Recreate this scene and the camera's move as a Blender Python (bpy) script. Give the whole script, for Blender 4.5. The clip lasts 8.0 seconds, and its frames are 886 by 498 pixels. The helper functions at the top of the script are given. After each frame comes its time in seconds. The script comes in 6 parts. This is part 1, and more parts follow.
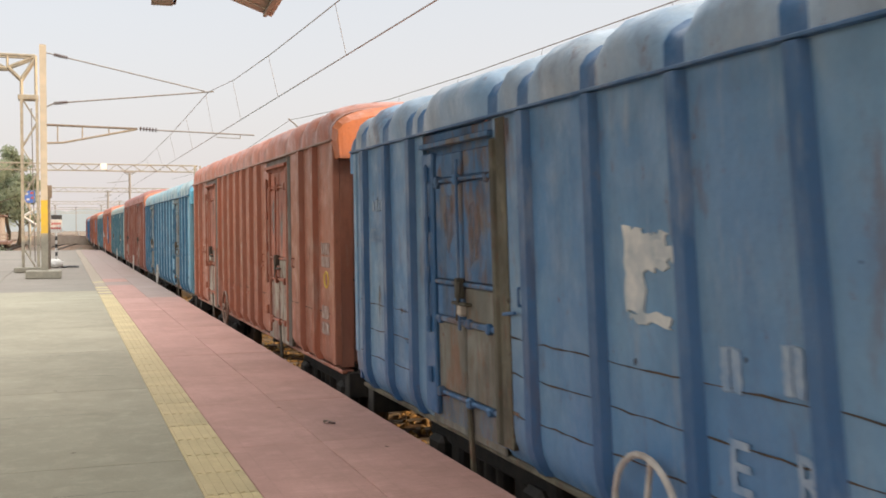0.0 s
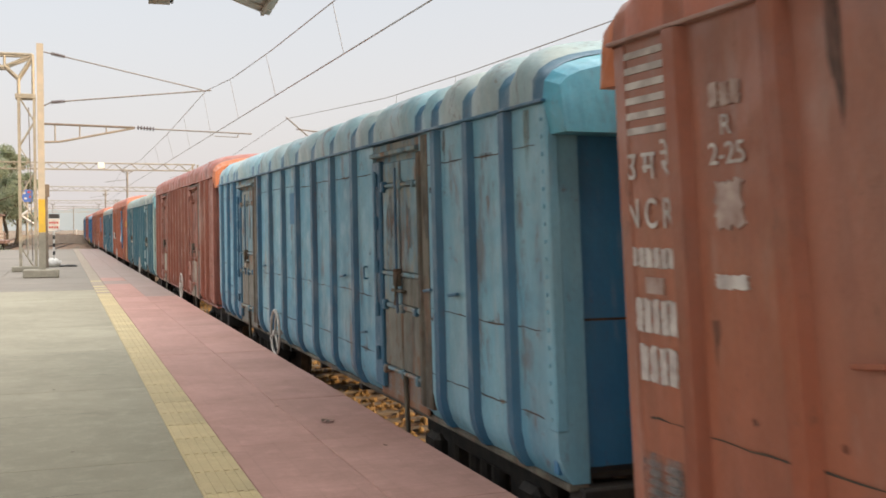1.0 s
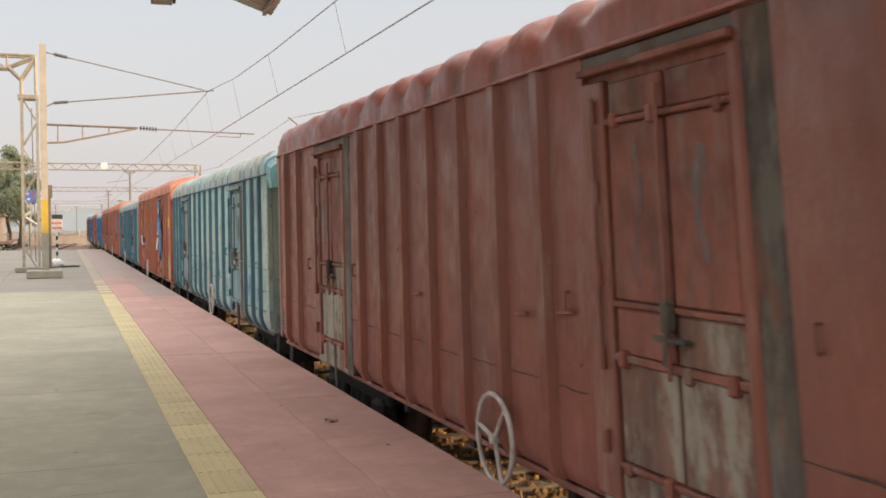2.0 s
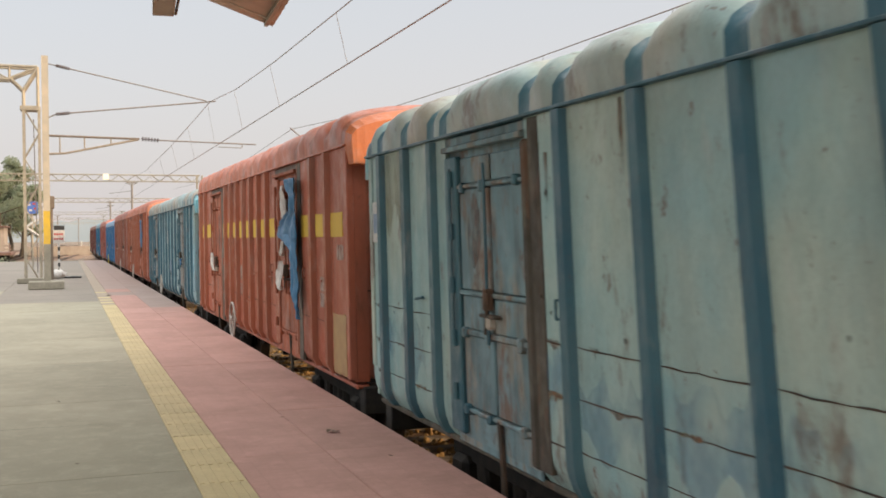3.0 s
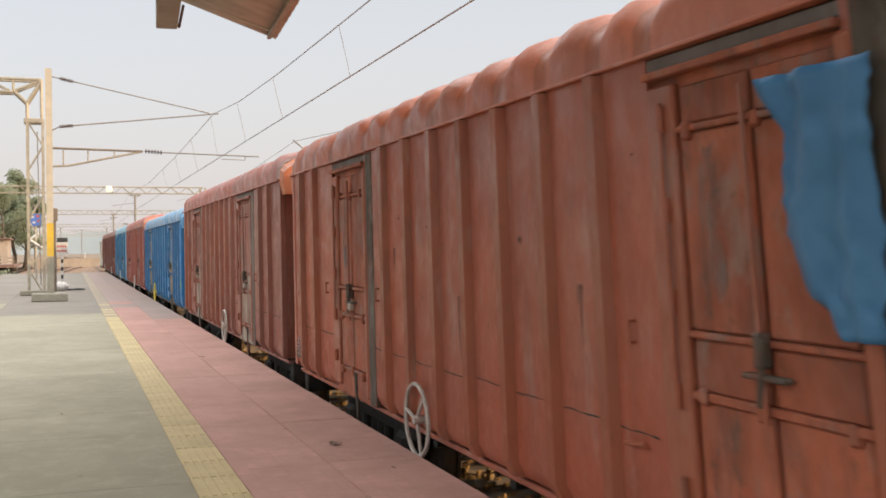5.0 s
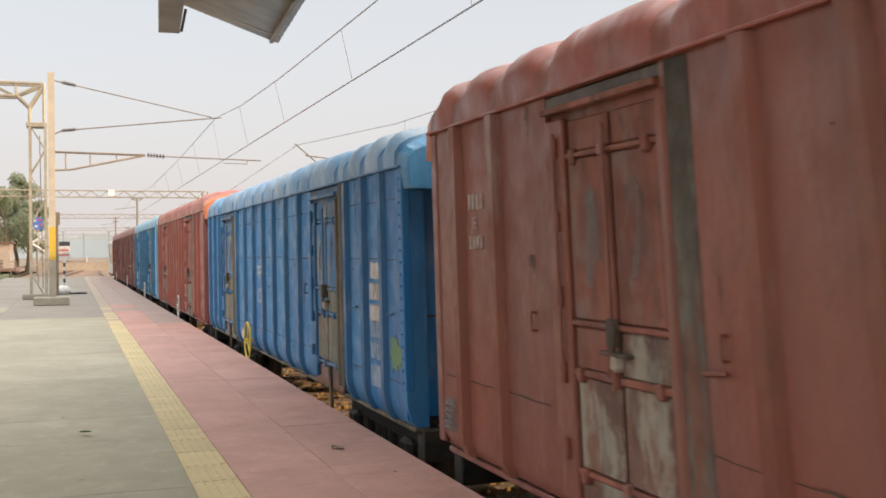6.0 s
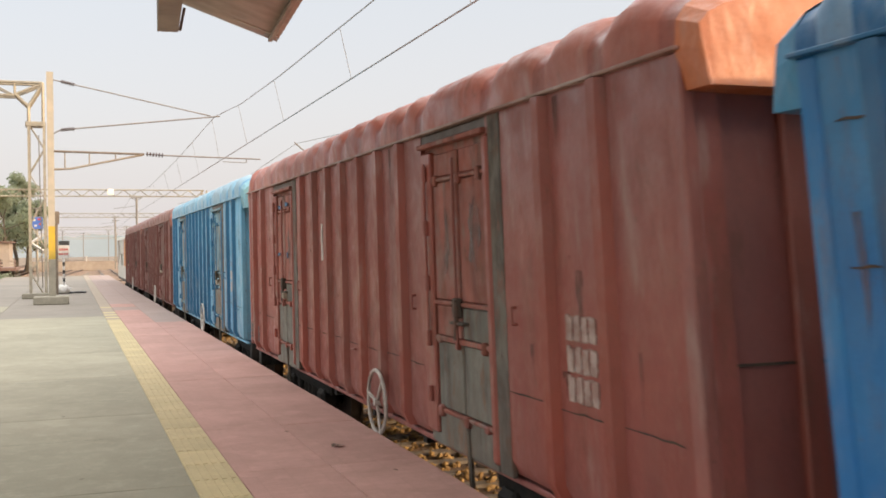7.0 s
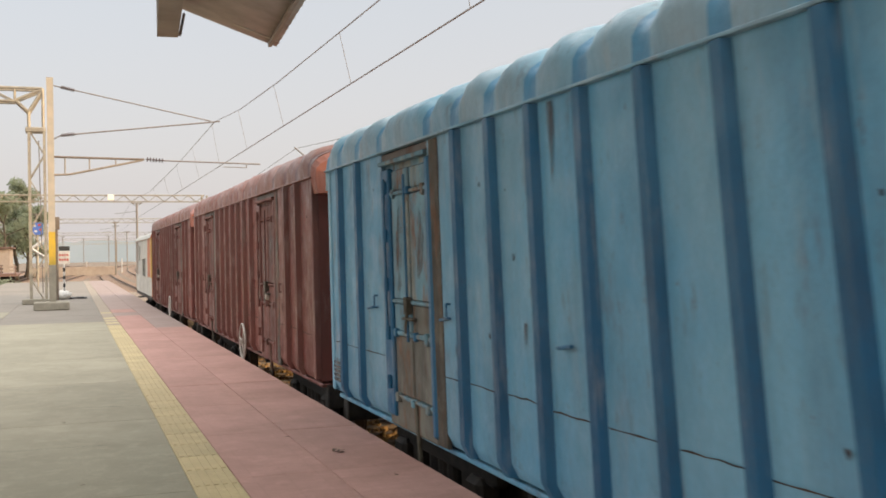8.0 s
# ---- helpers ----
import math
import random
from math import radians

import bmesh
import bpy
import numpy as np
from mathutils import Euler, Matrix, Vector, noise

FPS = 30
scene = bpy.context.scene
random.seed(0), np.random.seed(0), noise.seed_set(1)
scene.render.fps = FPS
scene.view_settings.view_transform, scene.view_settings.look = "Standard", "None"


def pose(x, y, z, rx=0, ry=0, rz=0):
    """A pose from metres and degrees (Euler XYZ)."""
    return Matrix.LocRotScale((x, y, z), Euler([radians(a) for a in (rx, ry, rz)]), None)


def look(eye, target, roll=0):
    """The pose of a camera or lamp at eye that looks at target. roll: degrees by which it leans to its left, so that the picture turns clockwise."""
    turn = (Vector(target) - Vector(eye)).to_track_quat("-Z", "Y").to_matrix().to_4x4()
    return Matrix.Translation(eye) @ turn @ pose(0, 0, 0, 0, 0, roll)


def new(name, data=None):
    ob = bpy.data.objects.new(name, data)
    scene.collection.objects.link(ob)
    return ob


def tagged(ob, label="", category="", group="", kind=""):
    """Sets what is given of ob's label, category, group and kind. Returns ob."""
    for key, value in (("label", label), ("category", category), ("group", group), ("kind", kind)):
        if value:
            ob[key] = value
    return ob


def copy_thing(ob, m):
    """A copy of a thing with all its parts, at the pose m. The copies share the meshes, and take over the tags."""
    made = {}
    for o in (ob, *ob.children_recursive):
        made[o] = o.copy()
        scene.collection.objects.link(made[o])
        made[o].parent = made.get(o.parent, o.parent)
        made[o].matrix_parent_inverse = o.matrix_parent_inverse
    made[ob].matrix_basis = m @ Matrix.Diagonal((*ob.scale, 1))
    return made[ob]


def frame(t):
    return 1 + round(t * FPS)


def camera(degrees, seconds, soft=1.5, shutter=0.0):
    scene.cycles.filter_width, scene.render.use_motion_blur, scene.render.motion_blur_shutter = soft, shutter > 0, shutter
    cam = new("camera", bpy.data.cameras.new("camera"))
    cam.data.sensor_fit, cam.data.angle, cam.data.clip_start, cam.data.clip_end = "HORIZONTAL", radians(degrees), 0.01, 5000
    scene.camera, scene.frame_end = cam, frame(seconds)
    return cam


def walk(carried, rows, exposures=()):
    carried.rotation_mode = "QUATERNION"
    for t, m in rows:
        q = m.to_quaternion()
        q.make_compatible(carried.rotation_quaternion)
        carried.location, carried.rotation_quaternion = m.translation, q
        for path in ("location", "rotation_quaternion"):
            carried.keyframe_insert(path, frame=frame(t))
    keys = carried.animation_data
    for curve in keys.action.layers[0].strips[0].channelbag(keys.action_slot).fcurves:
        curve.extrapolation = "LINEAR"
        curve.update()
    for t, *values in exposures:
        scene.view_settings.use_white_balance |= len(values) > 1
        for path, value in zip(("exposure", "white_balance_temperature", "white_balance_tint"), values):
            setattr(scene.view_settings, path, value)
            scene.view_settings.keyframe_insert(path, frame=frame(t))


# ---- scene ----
EYE = (0.0, 0.0, 1.68)          # metres above the platform's top, which is z = 0
cam = camera(46.0, 8.0, soft=1.7, shutter=0.44)
# a phone's sensor is read line by line from the top, which leans whatever passes fast
scene.cycles.rolling_shutter_type, scene.cycles.rolling_shutter_duration = "TOP", 0.12
CAMERA_ROWS = [
    (0.0, -19.954, -1.217, 0.159),
    (0.5, -20.121, -1.171, 0.175),
    (1.0, -20.070, -1.302, 0.249),
    (1.5, -19.988, -1.337, 0.332),
    (3.0, -19.833, -0.774, 0.543),
    (3.5, -19.803, -0.184, 0.529),
    (4.0, -19.587, -0.192, 0.529),
    (4.5, -19.710, -0.177, 0.647),
    (6.0, -19.572, 0.089, 0.588),
    (6.5, -19.619, 0.236, 0.707),
    (7.0, -19.597, -0.024, 0.784),
    (7.5, -19.757, -0.081, 0.854),
    (8.0, -19.583, 0.222, 0.947),
]
walk(cam, [(t, pose(*EYE, 90 + p, r, y)) for t, y, p, r in CAMERA_ROWS],
     exposures=[(0.0, 0.11), (0.5, 0.18), (1.0, 0.07), (1.5, -0.03), (3.0, -0.06), (3.5, 0.14), (4.0, 0.10), (4.5, 0.0), (6.0, 0.07), (6.5, 0.0), (7.0, 0.11), (7.5, 0.04), (8.0, -0.06)])

# ---- light: a low hazy sun behind and beyond the train, pale haze all over the sky ----
SUN_ELEVATION, SUN_AZIMUTH = 17.0, 126.0     # degrees; azimuth clockwise from +y
world = bpy.data.worlds.new("hazy_morning")
scene.world = world
world.use_nodes = True
wn, wl = world.node_tree.nodes, world.node_tree.links
wn.clear()
sky = wn.new("ShaderNodeTexSky")
sky.sky_type, sky.sun_disc = "NISHITA", False
sky.sun_elevation, sky.sun_rotation = radians(SUN_ELEVATION), radians(SUN_AZIMUTH)
sky.air_density, sky.dust_density, sky.ozone_density = 1.0, 6.0, 1.0
bg_sky, bg_haze, add, wout = wn.new("ShaderNodeBackground"), wn.new("ShaderNodeBackground"), wn.new("ShaderNodeAddShader"), wn.new("ShaderNodeOutputWorld")
bg_sky.inputs[1].default_value = 0.06
# the haze is slightly rosier towards the horizon
wco, wsep, wramp = wn.new("ShaderNodeTexCoord"), wn.new("ShaderNodeSeparateXYZ"), wn.new("ShaderNodeValToRGB")
wramp.color_ramp.elements[0].color, wramp.color_ramp.elements[1].color = (0.71, 0.655, 0.645, 1), (0.60, 0.62, 0.645, 1)
wramp.color_ramp.elements[1].position = 0.30
for place, c in ((0.46, (1.95, 1.94, 1.92, 1)), (0.8, (2.25, 2.22, 2.16, 1))):
    wramp.color_ramp.elements.new(place).color = c
wl.new(wco.outputs["Generated"], wsep.inputs[0])
wl.new(wsep.outputs["Z"], wramp.inputs[0])
wl.new(wramp.outputs[0], bg_haze.inputs[0])
bg_haze.inputs[1].default_value = 1.0
wl.new(sky.outputs[0], bg_sky.inputs[0])
wl.new(bg_sky.outputs[0], add.inputs[0])
wl.new(bg_haze.outputs[0], add.inputs[1])
wl.new(add.outputs[0], wout.inputs[0])

sun_data = bpy.data.lights.new("sun", "SUN")
sun_data.energy, sun_data.angle, sun_data.color = 3.0, radians(1.5), (1.0, 0.68, 0.38)
sun = new("sun", sun_data)
ce, az = math.cos(radians(SUN_ELEVATION)), radians(SUN_AZIMUTH)
SUN_WAY = Vector((math.sin(az) * ce, math.cos(az) * ce, math.sin(radians(SUN_ELEVATION))))
sun.matrix_world = look(SUN_WAY * 60, (0, 0, 0))


# ---- materials ----
def srgb(r, g, b):
    return tuple(((c / 255) / 12.92 if c / 255 <= 0.04045 else ((c / 255 + 0.055) / 1.055) ** 2.4) for c in (r, g, b)) + (1,)


class Mat:
    """A small builder of node materials on object coordinates, shifted by a random amount for each object."""

    def __init__(self, name, rough=0.6, metal=0.0, scatter=True):
        self.m = bpy.data.materials.new(name)
        self.m.use_nodes = True
        self.n, self.l = self.m.node_tree.nodes, self.m.node_tree.links
        self.b = self.n["Principled BSDF"]
        self.b.inputs["Roughness"].default_value, self.b.inputs["Metallic"].default_value = rough, metal
        co = self.n.new("ShaderNodeTexCoord").outputs["Object"]
        if scatter:
            info, mul, plus = self.n.new("ShaderNodeObjectInfo"), self.n.new("ShaderNodeMath"), self.n.new("ShaderNodeVectorMath")
            mul.operation, mul.inputs[1].default_value = "MULTIPLY", 37.0
            self.l.new(info.outputs["Random"], mul.inputs[0])
            self.l.new(co, plus.inputs[0])
            self.l.new(mul.outputs[0], plus.inputs[1])
            co = plus.outputs[0]
        self.co = co

    def noise(self, scale, detail=4, stretch=(1, 1, 1), lo=0.35, hi=0.65, rough=0.55):
        mp, tx, rm = self.n.new("ShaderNodeMapping"), self.n.new("ShaderNodeTexNoise"), self.n.new("ShaderNodeMapRange")
        mp.inputs["Scale"].default_value = stretch
        tx.inputs["Scale"].default_value, tx.inputs["Detail"].default_value, tx.inputs["Roughness"].default_value = scale, detail, rough
        rm.inputs["From Min"].default_value, rm.inputs["From Max"].default_value = lo, hi
        self.l.new(self.co, mp.inputs[0])
        self.l.new(mp.outputs[0], tx.inputs["Vector"])
        self.l.new(tx.outputs[0], rm.inputs[0])
        return rm.outputs[0]

    def times(self, a, k):
        m = self.n.new("ShaderNodeMath")
        m.operation = "MULTIPLY"
        self.l.new(a, m.inputs[0])
        if isinstance(k, (int, float)):
            m.inputs[1].default_value = k
        else:
            self.l.new(k, m.inputs[1])
        return m.outputs[0]

    def mix(self, fac, a, b):
        m = self.n.new("ShaderNodeMix")
        m.data_type = "RGBA"
        for socket, v in ((m.inputs[0], fac), (m.inputs[6], a), (m.inputs[7], b)):
            if isinstance(v, (tuple, float, int)):
                socket.default_value = v
            else:
                self.l.new(v, socket)
        return m.outputs[2]

    def random(self):
        return self.n.new("ShaderNodeObjectInfo").outputs["Random"]

    def island(self):
        return self.n.new("ShaderNodeNewGeometry").outputs["Random Per Island"]

    def colour(self, c):
        if isinstance(c, tuple):
            self.b.inputs["Base Color"].default_value = c
        else:
            self.l.new(c, self.b.inputs["Base Color"])
        return self

    def bump(self, h, strength=0.3, distance=0.01):
        bp = self.n.new("ShaderNodeBump")
        bp.inputs["Strength"].default_value, bp.inputs["Distance"].default_value = strength, distance
        self.l.new(h, bp.inputs["Height"])
        self.l.new(bp.outputs[0], self.b.inputs["Normal"])
        return self

    def roughness(self, fac, lo, hi):
        rm = self.n.new("ShaderNodeMapRange")
        rm.inputs["To Min"].default_value, rm.inputs["To Max"].default_value = lo, hi
        self.l.new(fac, rm.inputs[0])
        self.l.new(rm.outputs[0], self.b.inputs["Roughness"])
        return self


RUST, GRIME, FILM = (0.125, 0.062, 0.036, 1), (0.075, 0.064, 0.052, 1), (0.21, 0.19, 0.165, 1)


def paint(name, base, faded, rust=0.25, grime=0.35, rough=0.40):
    """Old wagon paint: faded in large patches, filmed with dirt, streaked downwards, rust and bare primer in blotches."""
    m = Mat(name, rough)
    c = m.mix(m.noise(0.9, 6, (1, 1, 0.7), 0.40, 0.60), base, faded)
    deep = tuple(v * 0.55 for v in base[:3]) + (1,)
    c = m.mix(m.times(m.noise(1.7, 8, (1, 1, 0.45), 0.50, 0.68, 0.62), 0.40), c, deep)
    c = m.mix(m.times(m.noise(0.6, 7, (1, 1, 0.5), 0.45, 0.70, 0.65), grime * 0.55), c, FILM)
    c = m.mix(m.times(m.noise(3.2, 7, (1, 1, 0.11), 0.50, 0.74, 0.6), grime * 0.8), c, GRIME)
    c = m.mix(m.times(m.noise(2.4, 10, (1, 1, 0.30), 0.56, 0.63, 0.75), min(1.0, rust * 1.8)), c, RUST)
    c = m.mix(m.times(m.noise(8.0, 9, (1, 1, 0.55), 0.60, 0.66, 0.78), min(1.0, rust * 2.4)), c, RUST)
    c = m.mix(m.times(m.noise(5.0, 7, (1, 1, 0.22), 0.57, 0.72, 0.65), 0.30), c, (0.44, 0.41, 0.36, 1))
    c = m.mix(m.times(m.noise(34, 4, (1, 1, 0.7), 0.40, 0.75), 0.12), c, GRIME)
    m.colour(c).bump(m.noise(1.2, 9, (1, 1, 0.7), 0.2, 0.8, 0.6), 0.6, 0.045)
    m.roughness(m.noise(4, 5), rough - 0.10, rough + 0.25)
    return m.m


def worn(name, base, bare, rust, grime=0.5, rough=0.72, share=0.5):
    """Battered door steel: paint worn to bare primer in ragged patches, rust blooming through, oily drips."""
    m = Mat(name, rough)
    deep = tuple(v * 0.6 for v in base[:3]) + (1,)
    c = m.mix(m.noise(2.2, 6, (1, 1, 0.6), 0.40, 0.62), base, deep)
    c = m.mix(m.times(m.noise(2.6, 9, (1, 1, 0.45), 0.60 - 0.2 * share, 0.68 - 0.2 * share, 0.68), 0.85), c, bare)
    c = m.mix(m.times(m.noise(3.8, 9, (1, 1, 0.35), 0.53, 0.62, 0.72), 0.85), c, rust)
    c = m.mix(m.times(m.noise(9.0, 8, (1, 1, 0.5), 0.56, 0.64, 0.75), 0.7), c, RUST)
    c = m.mix(m.times(m.noise(6.0, 6, (1, 1, 0.12), 0.50, 0.70, 0.6), grime), c, (0.045, 0.038, 0.032, 1))
    m.colour(c).bump(m.noise(5.0, 9, (1, 1, 0.6), 0.2, 0.8, 0.65), 0.5, 0.02)
    m.roughness(m.noise(7, 5), rough - 0.12, rough + 0.2)
    return m.m


def plain(name, a, b, scale=6.0, rough=0.7, metal=0.0, bump=0.2, stretch=(1, 1, 1), depth=0.01):
    m = Mat(name, rough, metal)
    m.colour(m.mix(m.noise(scale, 6, stretch), a, b))
    if bump:
        m.bump(m.noise(scale * 4, 6, stretch, 0.2, 0.8), bump, depth)
    return m.m


def concrete(name, a, b, stain, scale=0.5, vary=0.10):
    m = Mat(name, 0.85)
    c = m.mix(m.noise(scale, 6), a, b)
    c = m.mix(m.times(m.noise(1.6, 9, (1, 1, 1), 0.42, 0.70, 0.68), 0.50), c, stain)
    c = m.mix(m.times(m.noise(0.35, 7, (1, 0.9, 1), 0.46, 0.70, 0.6), 0.4), c, stain)
    c = m.mix(m.times(m.noise(45, 6, (1, 1, 1), 0.38, 0.68, 0.7), 0.38), c, stain)
    c = m.mix(m.times(m.noise(6, 8, (1, 1, 1), 0.50, 0.70, 0.7), 0.30), c, tuple(min(1.0, v * 1.25) for v in a[:3]) + (1,))
    v = m.n.new("ShaderNodeMix")
    v.data_type, v.blend_type, v.inputs[0].default_value = "RGBA", "MULTIPLY", vary
    m.l.new(c, v.inputs[6])
    m.l.new(m.random(), v.inputs[7])
    m.colour(v.outputs[2]).bump(m.noise(45, 6, (1, 1, 1), 0.2, 0.8), 0.25, 0.006)
    return m.m


M_CONCRETE = concrete("platform_concrete", (0.385, 0.345, 0.25, 1), (0.315, 0.285, 0.205, 1), (0.205, 0.185, 0.13, 1))
M_RED = concrete("red_paving", (0.53, 0.30, 0.25, 1), (0.465, 0.26, 0.215, 1), (0.35, 0.195, 0.16, 1), 0.8, 0.05)
M_YELLOW = concrete("yellow_tactile", (0.57, 0.46, 0.25, 1), (0.50, 0.405, 0.225, 1), (0.37, 0.295, 0.175, 1), 1.2, 0.05)
# greyer red and yellow paving, laid more and more often with distance
M_RED_FAR = concrete("dusty_red_paving", (0.35, 0.262, 0.232, 1), (0.315, 0.235, 0.205, 1), (0.26, 0.195, 0.165, 1), 0.8, 0.05)
M_YELLOW_FAR = concrete("dusty_yellow_tactile", (0.38, 0.31, 0.235, 1), (0.345, 0.285, 0.22, 1), (0.28, 0.23, 0.18, 1), 1.2, 0.05)
# far concrete is darkened in colour to offset the stronger light out there
M_CONCRETE_FAR_DIM = concrete("dusty_concrete", (0.275, 0.238, 0.195, 1), (0.24, 0.208, 0.172, 1), (0.18, 0.155, 0.127, 1))
FAR_PAVING = {M_RED: M_RED_FAR, M_YELLOW: M_YELLOW_FAR, M_CONCRETE: M_CONCRETE_FAR_DIM}
def tile_grid(mat, w, h, dark):
    nt = mat.node_tree
    bsdf = nt.nodes["Principled BSDF"]
    link = bsdf.inputs["Base Color"].links[0]
    src = link.from_socket
    br, mx, co = nt.nodes.new("ShaderNodeTexBrick"), nt.nodes.new("ShaderNodeMix"), nt.nodes.new("ShaderNodeTexCoord")
    br.offset, br.inputs["Scale"].default_value = 0.0, 1.0
    br.inputs["Brick Width"].default_value, br.inputs["Row Height"].default_value, br.inputs["Mortar Size"].default_value = w, h, 0.004
    br.inputs["Color1"].default_value, br.inputs["Color2"].default_value, br.inputs["Mortar"].default_value = (1, 1, 1, 1), (0.93, 0.93, 0.93, 1), (dark, dark, dark, 1)
    mx.data_type, mx.blend_type = "RGBA", "MULTIPLY"
    mx.inputs[0].default_value = 1.0
    nt.links.new(co.outputs["Object"], br.inputs["Vector"])
    nt.links.new(src, mx.inputs[6])
    nt.links.new(br.outputs["Color"], mx.inputs[7])
    nt.links.new(mx.outputs[2], bsdf.inputs["Base Color"])


tile_grid(M_RED, 0.245, 0.0333, 0.86)
M_JOINT = plain("joint_mortar", (0.12, 0.105, 0.085, 1), (0.07, 0.06, 0.05, 1), 8, 0.9)
M_EDGE = concrete("platform_wall", (0.40, 0.36, 0.28, 1), (0.30, 0.27, 0.21, 1), (0.17, 0.155, 0.12, 1))
M_DARK = plain("oily_black_iron", (0.018, 0.016, 0.015, 1), (0.045, 0.036, 0.028, 1), 9, 0.65, 0.2)
M_WHEEL = plain("wheel_steel", (0.06, 0.05, 0.042, 1), (0.11, 0.08, 0.06, 1), 12, 0.5, 0.6)
M_RAIL = plain("rail_steel", (0.14, 0.085, 0.055, 1), (0.09, 0.06, 0.045, 1), 10, 0.5, 0.6)
M_SLEEPER = plain("sleeper_concrete", (0.30, 0.25, 0.20, 1), (0.20, 0.16, 0.13, 1), 7, 0.9)
M_MAST = plain("cream_mast_paint", (0.50, 0.43, 0.33, 1), (0.40, 0.355, 0.28, 1), 3, 0.6)
M_LATTICE = plain("galvanised_lattice", (0.42, 0.37, 0.28, 1), (0.30, 0.27, 0.22, 1), 5, 0.55, 0.3)
M_BAND = plain("yellow_band_paint", (0.62, 0.40, 0.035, 1), (0.52, 0.35, 0.05, 1), 6, 0.6)
M_CABLE_POST = plain("brown_iron_post", (0.15, 0.115, 0.085, 1), (0.20, 0.16, 0.12, 1), 5, 0.7)
M_WIRE = plain("galvanised_wire", (0.20, 0.175, 0.155, 1), (0.27, 0.235, 0.20, 1), 20, 0.5, 0.4, 0)
M_INSUL = plain("brown_insulator", (0.06, 0.04, 0.035, 1), (0.10, 0.07, 0.06, 1), 14, 0.3, 0.0, 0)
M_WHITE = plain("white_marking", (0.62, 0.60, 0.56, 1), (0.45, 0.43, 0.40, 1), 7, 0.7)
M_SEAM = plain("rusty_seam", (0.035, 0.030, 0.026, 1), (0.09, 0.062, 0.04, 1), 9, 0.85, 0, 0)
def stain(name, a, b, lo=0.30, hi=0.62, most=0.7, size=9.0):
    m = Mat(name, 0.85)
    m.colour(m.mix(m.noise(6, 6, (1, 1, 0.3)), a, b))
    m.l.new(m.times(m.noise(size, 7, (1, 1, 0.3 if size > 5 else 0.6), lo, hi, 0.65), most), m.b.inputs["Alpha"])
    return m.m


M_SCAR = stain("paint_scar", (0.05, 0.038, 0.030, 1), (0.10, 0.06, 0.04, 1), 0.25, 0.55, 0.8)
M_STAIN = stain("rust_stain", (0.16, 0.075, 0.035, 1), (0.22, 0.12, 0.06, 1))
M_STAIN_OCHRE = stain("ochre_stain", (0.26, 0.19, 0.09, 1), (0.20, 0.15, 0.08, 1))
M_STAIN_DARK = stain("dark_stain", (0.09, 0.06, 0.05, 1), (0.13, 0.085, 0.065, 1))
M_WEATHER_OCHRE = stain("ochre_weather_stain", (0.30, 0.28, 0.12, 1), (0.24, 0.17, 0.08, 1), 0.40, 0.78, 0.5, 2.2)
M_WEATHER_BLUE = stain("blue_weather_stain", (0.09, 0.25, 0.44, 1), (0.15, 0.31, 0.42, 1), 0.44, 0.74, 0.5, 2.4)
M_ARM = plain("weathered_arm_paint", (0.33, 0.27, 0.20, 1), (0.25, 0.205, 0.155, 1), 4, 0.65)
M_CANOPY = plain("canopy_sheet", (0.46, 0.41, 0.34, 1), (0.34, 0.30, 0.24, 1), 2.5, 0.7)
M_GIRDER = plain("canopy_steel", (0.34, 0.29, 0.23, 1), (0.26, 0.22, 0.175, 1), 3, 0.7)


# ---- mesh helpers ----
def mesh_of(name, bm, *materials):
    me = bpy.data.meshes.new(name)
    bm.to_mesh(me)
    bm.free()
    for m in materials:
        me.materials.append(m)
    return me


def smooth(me, angle=40):
    for p in me.polygons:
        p.use_smooth = True
    me.set_sharp_from_angle(angle=radians(angle))
    return me


def part(name, bm, material, parent, label="", at=None):
    ob = new(name, mesh_of(name, bm, *(material if isinstance(material, (list, tuple)) else [material])))
    ob.parent = parent
    if at is not None:
        ob.matrix_basis = at
    if label:
        ob["label"] = label
    return ob


def shared(name, me, parent, at, label=""):
    ob = new(name, me)
    ob.parent, ob.matrix_basis = parent, at
    if label:
        ob["label"] = label
    return ob


def box(bm, x0, x1, y0, y1, z0, z1, bevel=0.0, mat=0):
    r = bmesh.ops.create_cube(bm, size=1)
    bmesh.ops.scale(bm, vec=(x1 - x0, y1 - y0, z1 - z0), verts=r["verts"])
    bmesh.ops.translate(bm, vec=((x0 + x1) / 2, (y0 + y1) / 2, (z0 + z1) / 2), verts=r["verts"])
    faces = {f for v in r["verts"] for f in v.link_faces}
    for f in faces:
        f.material_index = mat
    if bevel:
        bmesh.ops.bevel(bm, geom=list({e for f in faces for e in f.edges}), offset=bevel, segments=1, affect="EDGES", profile=0.5)
    return bm


def a_box(*a, **k):
    return box(bmesh.new(), *a, **k)


def bar(bm, p, q, r, sides=8):
    """A round bar from p to q."""
    p, q = Vector(p), Vector(q)
    d = q - p
    m = Matrix.Translation((p + q) / 2) @ d.to_track_quat("Z", "Y").to_matrix().to_4x4()
    bmesh.ops.create_cone(bm, cap_ends=True, segments=sides, radius1=r, radius2=r, depth=d.length, matrix=m)
    return bm


